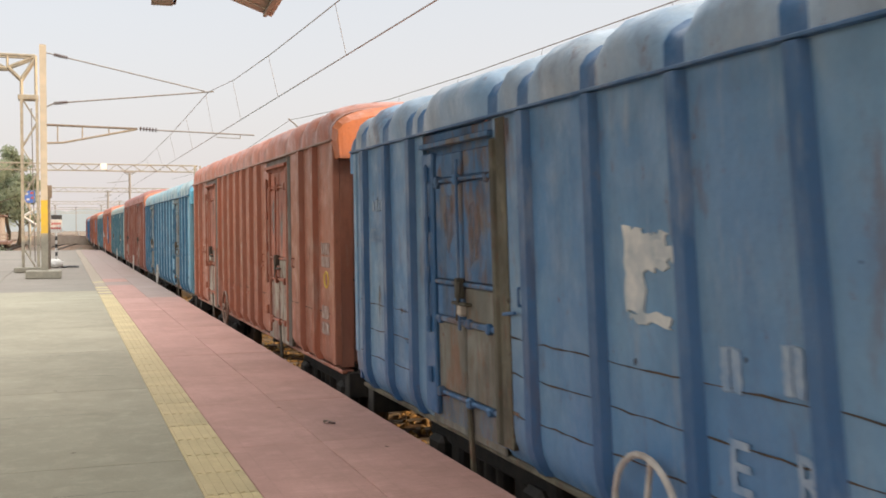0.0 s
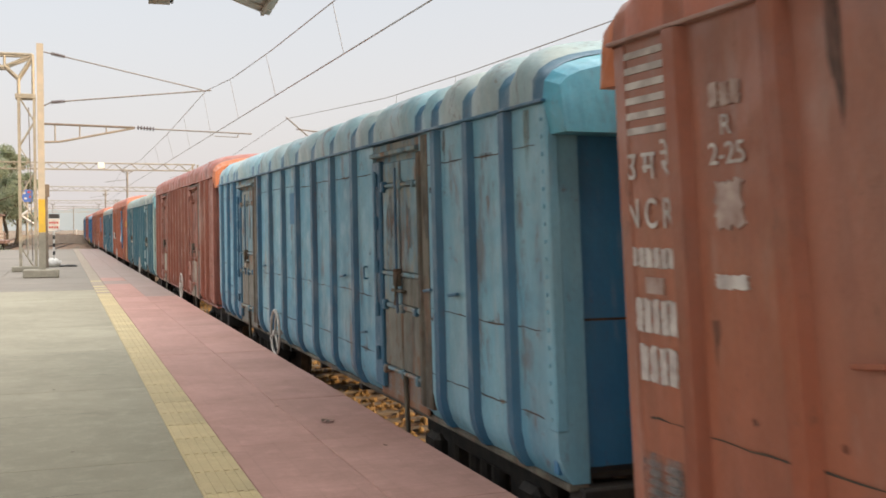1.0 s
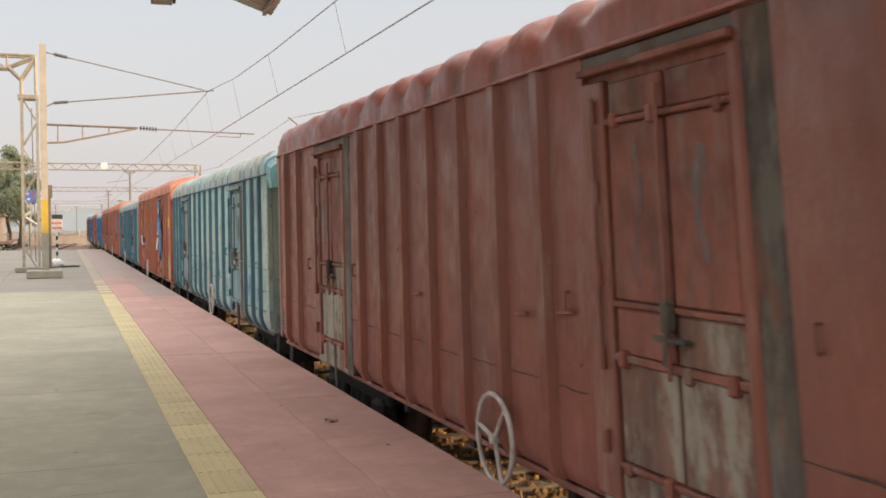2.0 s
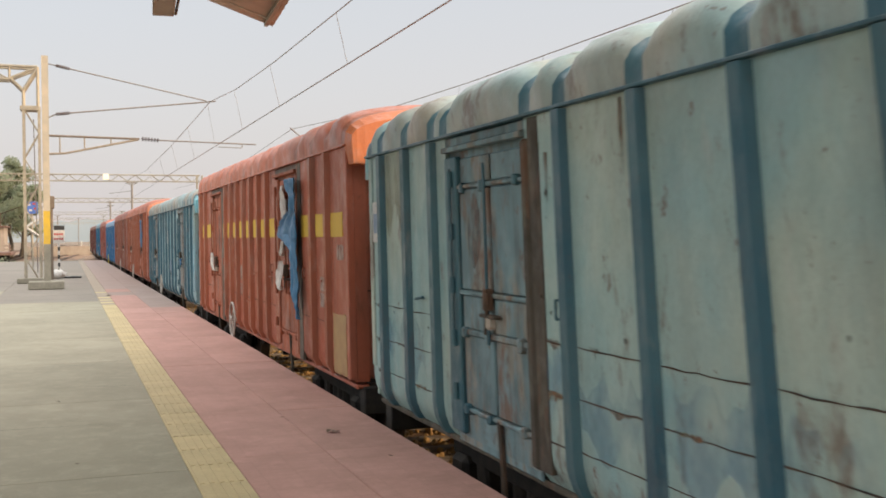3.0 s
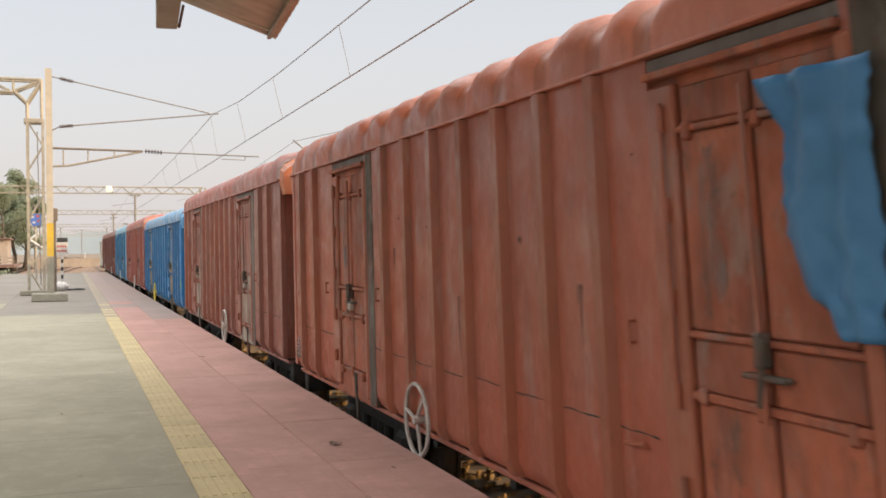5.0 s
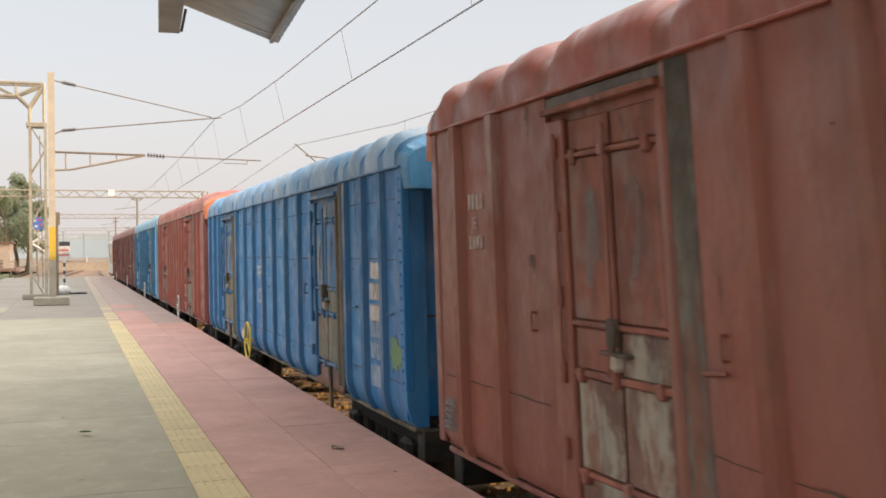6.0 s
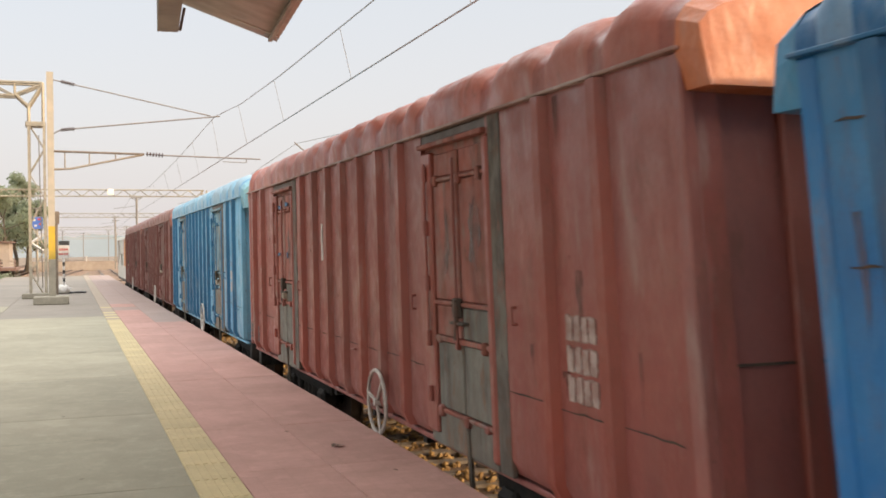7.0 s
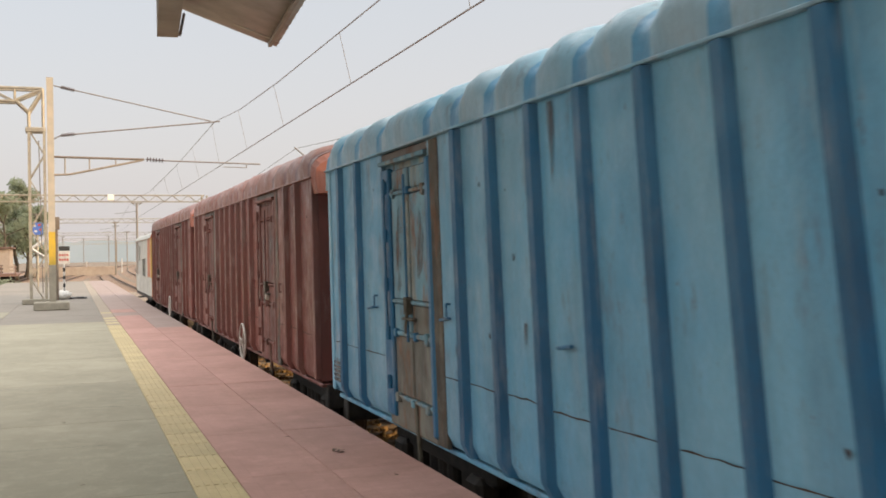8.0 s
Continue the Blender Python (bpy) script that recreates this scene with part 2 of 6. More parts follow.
def ring(bm, centre, axis, radius, thick, n=28, sides=7):
    """A torus about the given axis."""
    turn = Vector(axis).to_track_quat("Z", "Y").to_matrix()
    rows = []
    for i in range(n):
        a = 2 * math.pi * i / n
        row = []
        for j in range(sides):
            b = 2 * math.pi * j / sides
            rr = radius + thick * math.cos(b)
            row.append(bm.verts.new(Vector(centre) + turn @ Vector((rr * math.cos(a), rr * math.sin(a), thick * math.sin(b)))))
        rows.append(row)
    for i in range(n):
        for j in range(sides):
            bm.faces.new((rows[i][j], rows[(i + 1) % n][j], rows[(i + 1) % n][(j + 1) % sides], rows[i][(j + 1) % sides]))
    return bm


def grid_mesh(name, rows, material, close=False, sharp=40):
    """A mesh from rows of points of equal length."""
    n, m = len(rows), len(rows[0])
    verts = [p for r in rows for p in r]
    faces = [(i * m + j, i * m + j + 1, (i + 1) * m + j + 1, (i + 1) * m + j) for i in range(n - 1) for j in range(m - 1)]
    me = bpy.data.meshes.new(name)
    me.from_pydata(verts, [], faces)
    me.materials.append(material)
    return smooth(me, sharp)


def empty(name, m, label, category, group=""):
    ob = new(name)
    ob.matrix_basis = m
    ob.empty_display_size = 0.3
    return tagged(ob, label, category, group)


# ---- the ground and the platform ----
RAIL_Z, TRACK_X = -0.80, 4.30
CURVE_Y, CURVE_R = 118.0, 2600.0


def track_x(y):
    return TRACK_X + (max(0.0, y - CURVE_Y) ** 2) / (2 * CURVE_R)


def track_pose(y, z=RAIL_Z):
    return pose(track_x(y), y, z, 0, 0, -math.degrees(max(0.0, y - CURVE_Y) / CURVE_R))


def ground():
    m = Mat("dusty_ground", 0.95, scatter=False)
    c = m.mix(m.noise(0.08, 6), (0.26, 0.185, 0.13, 1), (0.20, 0.155, 0.11, 1))
    c = m.mix(m.times(m.noise(0.5, 8, (1, 1, 1), 0.5, 0.7), 0.7), c, (0.10, 0.10, 0.055, 1))
    c = m.mix(m.times(m.noise(14, 5), 0.5), c, (0.12, 0.09, 0.07, 1))
    m.colour(c).bump(m.noise(9, 8, (1, 1, 1), 0.2, 0.8), 0.6, 0.08)
    bm = bmesh.new()
    bmesh.ops.create_grid(bm, x_segments=60, y_segments=60, size=1800)
    ob = new("ground", mesh_of("ground", bm, m.m))
    ob.location = (0, 1200, -1.12)
    tagged(ob, "dusty brown railway ground with ballast and dry grass", "ground", kind="structure")


ground()
PLAT_X0, PLAT_X1, PLAT_Y0, PLAT_Y1 = -4.6, 2.63, -30.0, 84.0


def platform():
    base = new("platform", mesh_of("platform", a_box(PLAT_X0, PLAT_X1 - 0.03, PLAT_Y0, PLAT_Y1, -1.2, -0.03), M_JOINT))
    tagged(base, "long railway platform of stained concrete with red paving", "platform", kind="structure")
    coping = a_box(PLAT_X1 - 0.028, PLAT_X1 - 0.004, PLAT_Y0, PLAT_Y1, -1.2, -0.031)
    part("platform_wall", coping, M_EDGE, base)
    ramp = bmesh.new()
    v = [ramp.verts.new(p) for p in ((PLAT_X0, PLAT_Y1, -1.2), (PLAT_X1, PLAT_Y1, -1.2), (PLAT_X0, PLAT_Y1, -0.004), (PLAT_X1, PLAT_Y1, -0.004),
                                     (PLAT_X0, PLAT_Y1 + 11, -1.2), (PLAT_X1, PLAT_Y1 + 11, -1.2))]
    for f in ((0, 1, 3, 2), (2, 3, 5, 4), (0, 2, 4), (1, 5, 3)):
        ramp.faces.new([v[i] for i in f])
    part("ramp", ramp, M_CONCRETE, base, "sloping concrete ramp end")
    return base


PLATFORM = platform()


def pavers():
    # concrete slabs
    rnd = random.Random(4)
    slabs = {}

    def slab(kind, mat, w, d, x, y, drop=0.0, t=0.03):
        if mat in FAR_PAVING and rnd.random() < (y - 23) / 14:
            mat = FAR_PAVING[mat]
        key = (kind, mat.name, round(w, 3), round(d, 3))
        if key not in slabs:
            slabs[key] = mesh_of(kind, a_box(-w / 2, w / 2, -d / 2, d / 2, -t, 0, bevel=0.005), mat)
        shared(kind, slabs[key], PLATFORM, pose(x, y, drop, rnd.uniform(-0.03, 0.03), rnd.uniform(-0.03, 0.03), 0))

    step = 3.6
    y = PLAT_Y0 + 1.7 + step / 2
    while y < PLAT_Y1:
        for x0, x1 in ((PLAT_X0, -1.9), (-1.9, 0.812)):
            slab("concrete_slab", M_CONCRETE, x1 - x0 - 0.008, step - 0.012, (x0 + x1) / 2, y)
        y += step
    y = PLAT_Y0 + 0.5
    while y < PLAT_Y1:
        for x0, x1 in ((1.155, 1.885), (1.885, 2.63)):
            slab("red_paving_slab", M_RED, x1 - x0 - 0.004, 1.995, (x0 + x1) / 2, y + 0.5, rnd.uniform(-0.002, 0.002))
        y += 2.0
    for j, (yc, xa, xb) in enumerate(((9.9, -1.6, 0.3), (14.6, -1.2, 0.7), (14.9, -0.2, 0.78), (18.3, -1.9, 0.1), (22.6, -1.0, 0.75), (27.4, -1.9, 0.4), (6.9, -1.0, 0.5), (12.4, 0.1, 0.78))):
        bm = bmesh.new()
        n = 40
        up, dn = [], []
        for i in range(n + 1):
            x = xa + (xb - xa) * i / n
            yy = yc + 0.10 * noise.noise(Vector((x * 1.6, yc, 0))) + 0.035 * noise.noise(Vector((x * 9, yc, 2)))
            hw = 0.002 + 0.011 * abs(noise.noise(Vector((x * 5, yc, 7)))) * math.sin(math.pi * i / n) ** 0.5
            up.append(bm.verts.new((x, yy + hw, 0.0025)))
            dn.append(bm.verts.new((x, yy - hw, 0.0025)))
        for i in range(n):
            bm.faces.new((dn[i], dn[i + 1], up[i + 1], up[i]))
        part("crack", bm, M_JOINT, PLATFORM, "dark crack in the concrete")
    # ridged tactile tiles
    def tile(bm, y):
        box(bm, -0.17, 0.17, y - 0.298, y + 0.298, -0.03, 0.0, 0.004)
        for i in range(5):
            box(bm, -0.15 + i * 0.066, -0.115 + i * 0.066, y - 0.285, y + 0.285, -0.001, 0.006)
        return bm
    me, me_far = mesh_of("tactile_tile", tile(bmesh.new(), 0), M_YELLOW), mesh_of("tactile_tile", tile(bmesh.new(), 0), M_YELLOW_FAR)
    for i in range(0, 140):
        shared("tactile_tile", me_far if rnd.random() < (i * 0.6 - 23) / 14 else me, PLATFORM, pose(0.98, 0.3 + i * 0.6, 0.001))
    rest = new("tactile_tiles", mesh_of("tactile_tiles", a_box(0.81, 1.15, PLAT_Y0, 0.0, -0.03, 0.001), M_YELLOW))
    rest.parent = PLATFORM
    tagged(rest, "yellow tactile strip", kind="stuff")


# ---- tracks ----
def make_track(fx, y0, y1, label, z=RAIL_Z):
    bed_m = plain("ballast_bed", (0.33, 0.215, 0.14, 1), (0.19, 0.125, 0.085, 1), 9, 0.95, 0, 0.9, (1, 1, 1), 0.06)
    ys = list(np.arange(y0, y1, 6.0)) + [y1]
    rows = []
    for y in ys:
        c = fx(y)
        rows.append([(c - 2.3, y, -1.13), (c - 1.5, y, z - 0.19), (c + 1.5, y, z - 0.19), (c + 2.3, y, -1.13)])
    bed = new("track_bed", grid_mesh("track_bed", rows, bed_m))
    tagged(bed, label, "railway track", kind="structure")
    prof = [(-0.07, 0), (-0.07, 0.012), (-0.012, 0.035), (-0.012, 0.115), (-0.034, 0.125), (-0.034, 0.155), (0.034, 0.155), (0.034, 0.125), (0.012, 0.115), (0.012, 0.035), (0.07, 0.012), (0.07, 0)]
    for side in (-0.84, 0.84):
        rows = [[(fx(y) + side + px, y, z - 0.155 + pz) for px, pz in prof] for y in ys]
        ob = new("rail", grid_mesh("rail", rows, M_RAIL, sharp=30))
        ob.parent = bed
    me = mesh_of("sleeper", a_box(-1.35, 1.35, -0.12, 0.12, -0.1, 0.0, 0.02), M_SLEEPER)
    near = [y for y in np.arange(max(y0, -6), min(y1, 90), 0.65)]
    for y in near[:140]:
        shared("sleeper", me, bed, pose(fx(y), y, z - 0.155))
    return bed


make_track(track_x, -40, 420, "brown ballasted track with steel rails beside the platform")
make_track(lambda y: track_x(y) + 5.2, -40, 420, "second ballasted track beyond the train")
make_track(lambda y: -7.4 + max(0, y - 90) ** 2 / 9000, 20, 420, "ballasted track on the other side of the platform")
make_track(lambda y: -2.4 + 6.7 * (lambda f: f * f * (3 - 2 * f))(min(1.0, max(0.0, (y - 100) / 150))), 97, 250, "diverging ballasted track past the platform end")
make_track(lambda y: -7.4 + 5.6 * (lambda f: f * f * (3 - 2 * f))(min(1.0, max(0.0, (y - 130) / 170))), 125, 420, "ballasted crossover track beyond the platform")
make_track(lambda y: -12.2 + max(0, y - 90) ** 2 / 9000, 20, 420, "ballasted siding track")


# ---- the wagons ----
class Kind:
    """Lengths along the wagon are counted from its rear end; heights from the rail."""

    def __init__(self, length, eave, ribs, doors, wheel_y, low):
        self.length, self.eave, self.ribs, self.doors, self.wheel_y, self.low = length, eave, ribs, doors, wheel_y, low


LOW = Kind(13.70, 3.22, [0.58, 1.24, 1.92] + [4.33 + 0.875 * i for i in range(7)] + [11.86, 12.55, 13.27], [(2.38, 3.70), (10.12, 11.58)], 8.2, True)
TALL = Kind(12.72, 3.41, [0.81, 1.55] + [4.45 + 0.685 * i for i in range(7)] + [11.40, 12.13], [(2.50, 3.92), (9.28, 10.60)], 5.20, False)
HALF, SILL = 1.58, 0.98
GAP = 0.865
SPEED = 19.0


def travelled(t):
    """Metres that the train has run by t seconds; it gathers a little speed on the way."""
    return SPEED * t - 0.08 + 0.014 * (t - 4) ** 2




SEAM_HEIGHTS = {"blue_paint": (0.30, 0.55, 0.79), "faded_blue_paint": (0.34, 0.85, 1.98), "teal_paint": (0.26, 0.55, 0.86), "teal_grey_paint": (0.26, 0.50, 1.24), "bright_blue_paint": (0.34, 1.42, 1.97)}


def side_profile(k):
    """(inward, z) of the side wall from the sill up; the low kind curls in at the bottom."""
    if k.low:
        return [(0.085, SILL - 0.03), (0.042, SILL + 0.03), (0.012, SILL + 0.11), (0.0, SILL + 0.20), (0.0, k.eave)]
    return [(0.05, SILL), (0.0, SILL + 0.10), (0.0, k.eave)]


def inward(k, z):
    p = side_profile(k)
    for (a, za), (b, zb) in zip(p, p[1:]):
        if za <= z <= zb:
            return a + (b - a) * (z - za) / (zb - za)
    return 0.0


def dome(k):
    """The roof's cross section from one eave to the other, as (x, height above the eave)."""
    top = 0.365 if k.low else 0.425
    half = []
    for i in range(10):
        a = i / 9 * math.pi / 2
        half.append((-(HALF + 0.02) * math.cos(a) ** 0.75, top * math.sin(a) ** 0.62))
    return half + [(-x, z) for x, z in half[-2::-1]]


def wagon(k, name_label, y0, mats, extras=()):
    """mats: side, rib, roof, hood, post, door. y0: where the rear end stands at the start."""
    m_side, m_rib, m_roof, m_hood, m_post, m_door = mats
    L, E = k.length, k.eave
    seam_z = [SILL + v for v in SEAM_HEIGHTS.get(m_side.name, (0.34, 0.62, 1.22))]
    w = empty("covered_wagon", track_pose(y0), name_label, "goods wagon", "wagons of the goods train")
    # walls: each side in bays between the doors, so that the doors sit in real openings
    for s in (-1, 1):
        spans, a = [], 0.0
        for d0, d1 in k.doors:
            spans.append((a, d0))
            a = d1
        spans.append((a, L))
        for b0, b1 in spans:
            bm = bmesh.new()
            prof = side_profile(k)
            n = max(2, int((b1 - b0) / 0.35))
            rnd = random.Random(int(b0 * 100) + int(y0))
            rows = []
            for i in range(n + 1):
                y = b0 + (b1 - b0) * i / n
                rows.append([(s * (HALF - inn + (rnd.uniform(-0.004, 0.004) if 0 < i < n else 0)), y, z) for inn, z in prof])
            back = [[(s * (HALF - 0.16 - 0.04), r[0][1], r[0][2]), (s * (HALF - 0.16 - 0.04), r[0][1], E)] for r in rows]
            vs = [[bm.verts.new(p) for p in r] for r in rows]
            for i in range(n):
                for j in range(len(prof) - 1):
                    bm.faces.new((vs[i][j], vs[i + 1][j], vs[i + 1][j + 1], vs[i][j + 1]))
            bk = [[bm.verts.new(p) for p in r] for r in back]
            for i in range(n):
                bm.faces.new((bk[i][0], bk[i][1], bk[i + 1][1], bk[i + 1][0]))
            for i in (0, n):
                bm.faces.new(vs[i] + [bk[i][1], bk[i][0]])
            bmesh.ops.recalc_face_normals(bm, faces=bm.faces[:])
            ob = part("side_wall", bm, m_side, w)
            smooth(ob.data, 35)
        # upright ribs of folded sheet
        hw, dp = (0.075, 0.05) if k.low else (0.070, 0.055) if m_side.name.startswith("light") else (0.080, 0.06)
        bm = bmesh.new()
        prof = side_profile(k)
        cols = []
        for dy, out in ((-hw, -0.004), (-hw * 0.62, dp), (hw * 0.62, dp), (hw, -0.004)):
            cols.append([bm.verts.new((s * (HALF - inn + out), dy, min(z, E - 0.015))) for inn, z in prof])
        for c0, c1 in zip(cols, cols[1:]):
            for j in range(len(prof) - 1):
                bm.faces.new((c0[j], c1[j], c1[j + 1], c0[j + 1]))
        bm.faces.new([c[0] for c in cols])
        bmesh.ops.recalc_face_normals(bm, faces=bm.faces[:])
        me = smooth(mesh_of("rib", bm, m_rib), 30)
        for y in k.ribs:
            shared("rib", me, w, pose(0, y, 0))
    # welded seams across the panels between the ribs
    stops = sorted([0.09] + k.ribs + [v for d in k.doors for v in d] + [L - 0.10])
    rnd = random.Random(int(y0 * 7))
    for a, b in zip(stops, stops[1:]):
        if any(d0 <= a and b <= d1 for d0, d1 in k.doors) or b - a < 0.3:
            continue
        for z in (seam_z if k.low else (SILL + 0.55,)):
            z += rnd.uniform(-0.012, 0.012)
            bm, n = bmesh.new(), max(3, int((b - a) / 0.12))
            zs = [z + rnd.uniform(-0.006, 0.006) for _ in range(n + 1)]
            hs = [rnd.uniform(0.0015, 0.0065) for _ in range(n + 1)]
            yy = [a + 0.08 + (b - a - 0.16) * i / n for i in range(n + 1)]
            top = [bm.verts.new((-HALF - 0.006, q, v + h)) for q, v, h in zip(yy, zs, hs)]
            low_v = [bm.verts.new((-HALF - 0.006, q, v - h)) for q, v, h in zip(yy, zs, hs)]
            inn = [bm.verts.new((-HALF + 0.006, q, v)) for q, v in zip(yy, zs)]
            for i in range(n):
                bm.faces.new((low_v[i], low_v[i + 1], top[i + 1], top[i]))
                bm.faces.new((top[i], top[i + 1], inn[i + 1], inn[i]))
                bm.faces.new((inn[i], inn[i + 1], low_v[i + 1], low_v[i]))
            part("panel_seam", bm, M_SEAM, w)
        if rnd.random() < 0.22:
            zz, yy = SILL + rnd.choice((0.5, 0.95, 1.0)), (a + b) / 2
            part("grab_handle", bar(bmesh.new(), (-HALF - 0.035, yy - 0.09, zz), (-HALF - 0.035, yy + 0.09, zz - 0.02), 0.012, 6), m_rib, w)
    if not k.low:
        bm = a_box(-HALF - 0.012, -HALF + 0.01, 12.26, 12.62, SILL + 0.12, SILL + 0.38, 0.006)
        for j in range(5):
            box(bm, -HALF - 0.026, -HALF - 0.010, 12.28, 12.60, SILL + 0.14 + j * 0.045, SILL + 0.165 + j * 0.045)
        part("vent_louvre", bm, M_PRIMER_GREY, w)
    # rust bleeding from seams and the eave, each stain with its own ragged shape
    stains = 26 if m_side.name.startswith("teal") else 16 if k.low else 9
    for j in range(stains):
        a, b = rnd.choice([q for q in zip(stops, stops[1:]) if q[1] - q[0] > 0.3 and not any(d0 <= q[0] and q[1] <= d1 for d0, d1 in k.doors)])
        if rnd.random() < 0.55 and k.low:
            zt = rnd.choice(seam_z) + 0.012
            ln, wd = rnd.uniform(0.03, 0.09), rnd.uniform(0.08, 0.26)
        else:
            zt = rnd.choice((E - 0.03, SILL + rnd.uniform(0.6, 2.0)))
            ln, wd = rnd.uniform(0.15, 0.75), rnd.uniform(0.02, 0.09)
        yc = rnd.uniform(a + 0.1 + wd / 2, max(a + 0.11 + wd / 2, b - 0.1 - wd / 2))
        n = 7
        top = [(yc - wd / 2 + wd * i / n, zt + rnd.uniform(-0.006, 0.006)) for i in range(n + 1)]
        low_edge = [(yc + wd / 2 - wd * i / n + rnd.uniform(-0.01, 0.01), zt - ln * (0.15 + 0.85 * rnd.random() * math.sin(math.pi * (i + 0.5) / (n + 1)))) for i in range(n + 1)]
        bm = bmesh.new()
        bm.faces.new([bm.verts.new((-HALF - 0.0062, p, max(q, SILL + 0.22))) for p, q in top + low_edge])
        bmesh.ops.recalc_face_normals(bm, faces=bm.faces[:])
        part("rust_stain", bm, rnd.choice((M_STAIN, M_STAIN_OCHRE)) if k.low else M_STAIN_DARK, w)
    if m_side.name.startswith("teal"):
        ochre = 0.12 if name_label.startswith("weathered") else 0.8
        bays = [q for q in zip(stops, stops[1:]) if q[1] - q[0] > 0.3 and not any(d0 <= q[0] and q[1] <= d1 for d0, d1 in k.doors)]
        for a, b in bays:
            for zt, ln, mat in ((E - 0.02, rnd.uniform(0.5, 1.1), M_WEATHER_OCHRE), (SILL + 0.55 + rnd.uniform(0.0, 0.3), rnd.uniform(0.35, 0.6), M_WEATHER_BLUE)):
                if rnd.random() < (ochre if mat is M_WEATHER_OCHRE else 0.12):
                    continue
                n = 10
                ya, yb = a + 0.085, b - 0.085
                low_z = [max(SILL + 0.22, zt - ln * (0.75 + 0.2 * math.sin(i * 0.9 + a * 7))) for i in range(n + 1)]
                bm = bmesh.new()
                bm.faces.new([bm.verts.new((-HALF - 0.0052, ya + (yb - ya) * i / n, zt if mat is M_WEATHER_OCHRE else zt + 0.07 * math.sin(i * 1.3 + a * 5) + 0.05 * math.sin(i * 2.9 + a))) for i in range(n + 1)] + [bm.verts.new((-HALF - 0.0052, yb - (yb - ya) * i / n, low_z[i])) for i in range(n + 1)])
                bmesh.ops.recalc_face_normals(bm, faces=bm.faces[:])
                part("weather_stain", bm, mat, w)
    # tie hooks beside the doors, and small scars in the paint
    for d0, d1 in k.doors:
        for yh in (d0 - 0.42, d1 + 0.26):
            bm = bar(bmesh.new(), (-HALF - 0.035, yh, SILL + 1.0), (-HALF - 0.035, yh, SILL + 1.11), 0.009, 6)
            for zh in (1.0, 1.11):
                bar(bm, (-HALF + 0.005, yh, SILL + zh), (-HALF - 0.038, yh, SILL + zh), 0.009, 6)
            part("tie_hook", bm, m_rib, w, "small iron tie hook")
    for j in range(16 if k.low else 9):
        a, b = rnd.choice([q for q in zip(stops, stops[1:]) if q[1] - q[0] > 0.4 and not any(d0 <= q[0] and q[1] <= d1 for d0, d1 in k.doors)])
        yc, zc, r = rnd.uniform(a + 0.14, b - 0.14), SILL + rnd.uniform(0.6, E - SILL - 0.2), rnd.uniform(0.008, 0.026)
        bm = bmesh.new()
        bm.faces.new([bm.verts.new((-HALF - 0.0072, yc + r * rnd.uniform(0.5, 1.2) * math.cos(t * 0.7), zc + r * rnd.uniform(0.5, 1.4) * math.sin(t * 0.7))) for t in range(9)])
        bmesh.ops.recalc_face_normals(bm, faces=bm.faces[:])
        part("paint_scar", bm, M_SCAR, w)
    # floor and ends
    part("floor", a_box(-HALF + 0.2, HALF - 0.2, 0.05, L - 0.05, SILL - 0.02, SILL + 0.05), M_DARK, w)
    for s, y in ((-1, 0.0), (1, L)):
        bm = bmesh.new()
        inset = 0.05
        yy = y - s * inset
        box(bm, -HALF + 0.015, HALF - 0.015, min(yy, yy - s * 0.05), max(yy, yy - s * 0.05), SILL + 0.02, E + 0.02)
        part("end_wall", bm, END_COLOUR.get(m_hood.name, m_side), w)
        part("end_seam", a_box(-HALF + 0.06, HALF - 0.06, min(yy, yy + s * 0.006), max(yy, yy + s * 0.006), 1.90, 1.915), M_SEAM, w)
        if k.low and s < 0:
            riv = bmesh.new()
            for j in range(18):
                z = SILL + 0.35 + j * 0.105
                bar(riv, (-HALF - 0.012, y + 0.045, z), (-HALF - 0.022, y + 0.045, z), 0.013, 6)
            tagged(part("rivets", riv, m_side, w), kind="stuff")
        for x in (-0.95, 0.0, 0.95):
            part("end_rib", a_box(x - 0.07, x + 0.07, min(yy, yy + s * 0.05), max(yy, yy + s * 0.05), SILL + 0.05, E - 0.25, 0.012), m_rib, w)
        for sx in (-1, 1):
            x0, x1 = sorted((sx * (HALF - 0.07), sx * (HALF + 0.012)))
            ya, yb = sorted((y + s * 0.012, y - s * 0.10))
            part("corner_post", a_box(x0, x1, ya, yb, SILL + (0.28 if k.low else 0.02), E - 0.01, 0.01), m_side, w)
    # roof: puffed bays between narrow seams
    d = dome(k)
    seams = sorted([0.05] + k.ribs + [(p[0] - 0.06) for p in k.doors] + [p[1] for p in k.doors] + [L - 0.05])
    ys = {0.0, L}
    for q in seams:
        ys.update(round(q + v, 3) for v in (-0.40, -0.29, -0.20, -0.13, -0.09, -0.06, 0.06, 0.09, 0.13, 0.20, 0.29, 0.40) if 0 < q + v < L)
    ys = sorted(ys)
    rise = 0.112 if k.low else 0.080
    rows = []
    for y in ys:
        near = min(abs(y - q) for q in seams)
        f = min(1.0, max(0.0, near - 0.05) / 0.26)
        up = rise * math.sin(f * math.pi / 2) ** 0.8
        row = []
        for x, z in d:
            dent = 0.016 * noise.noise(Vector((y * 1.3, y0, x * 0.8))) + 0.010 * noise.noise(Vector((y * 4.1, y0, x * 2.5)))
            row.append((x * (1 + 0.55 * up * min(1, z / 0.3)), y, E + z + (up + dent) * min(1.0, z / 0.25)))
        rows.append(row)
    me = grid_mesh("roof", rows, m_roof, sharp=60)
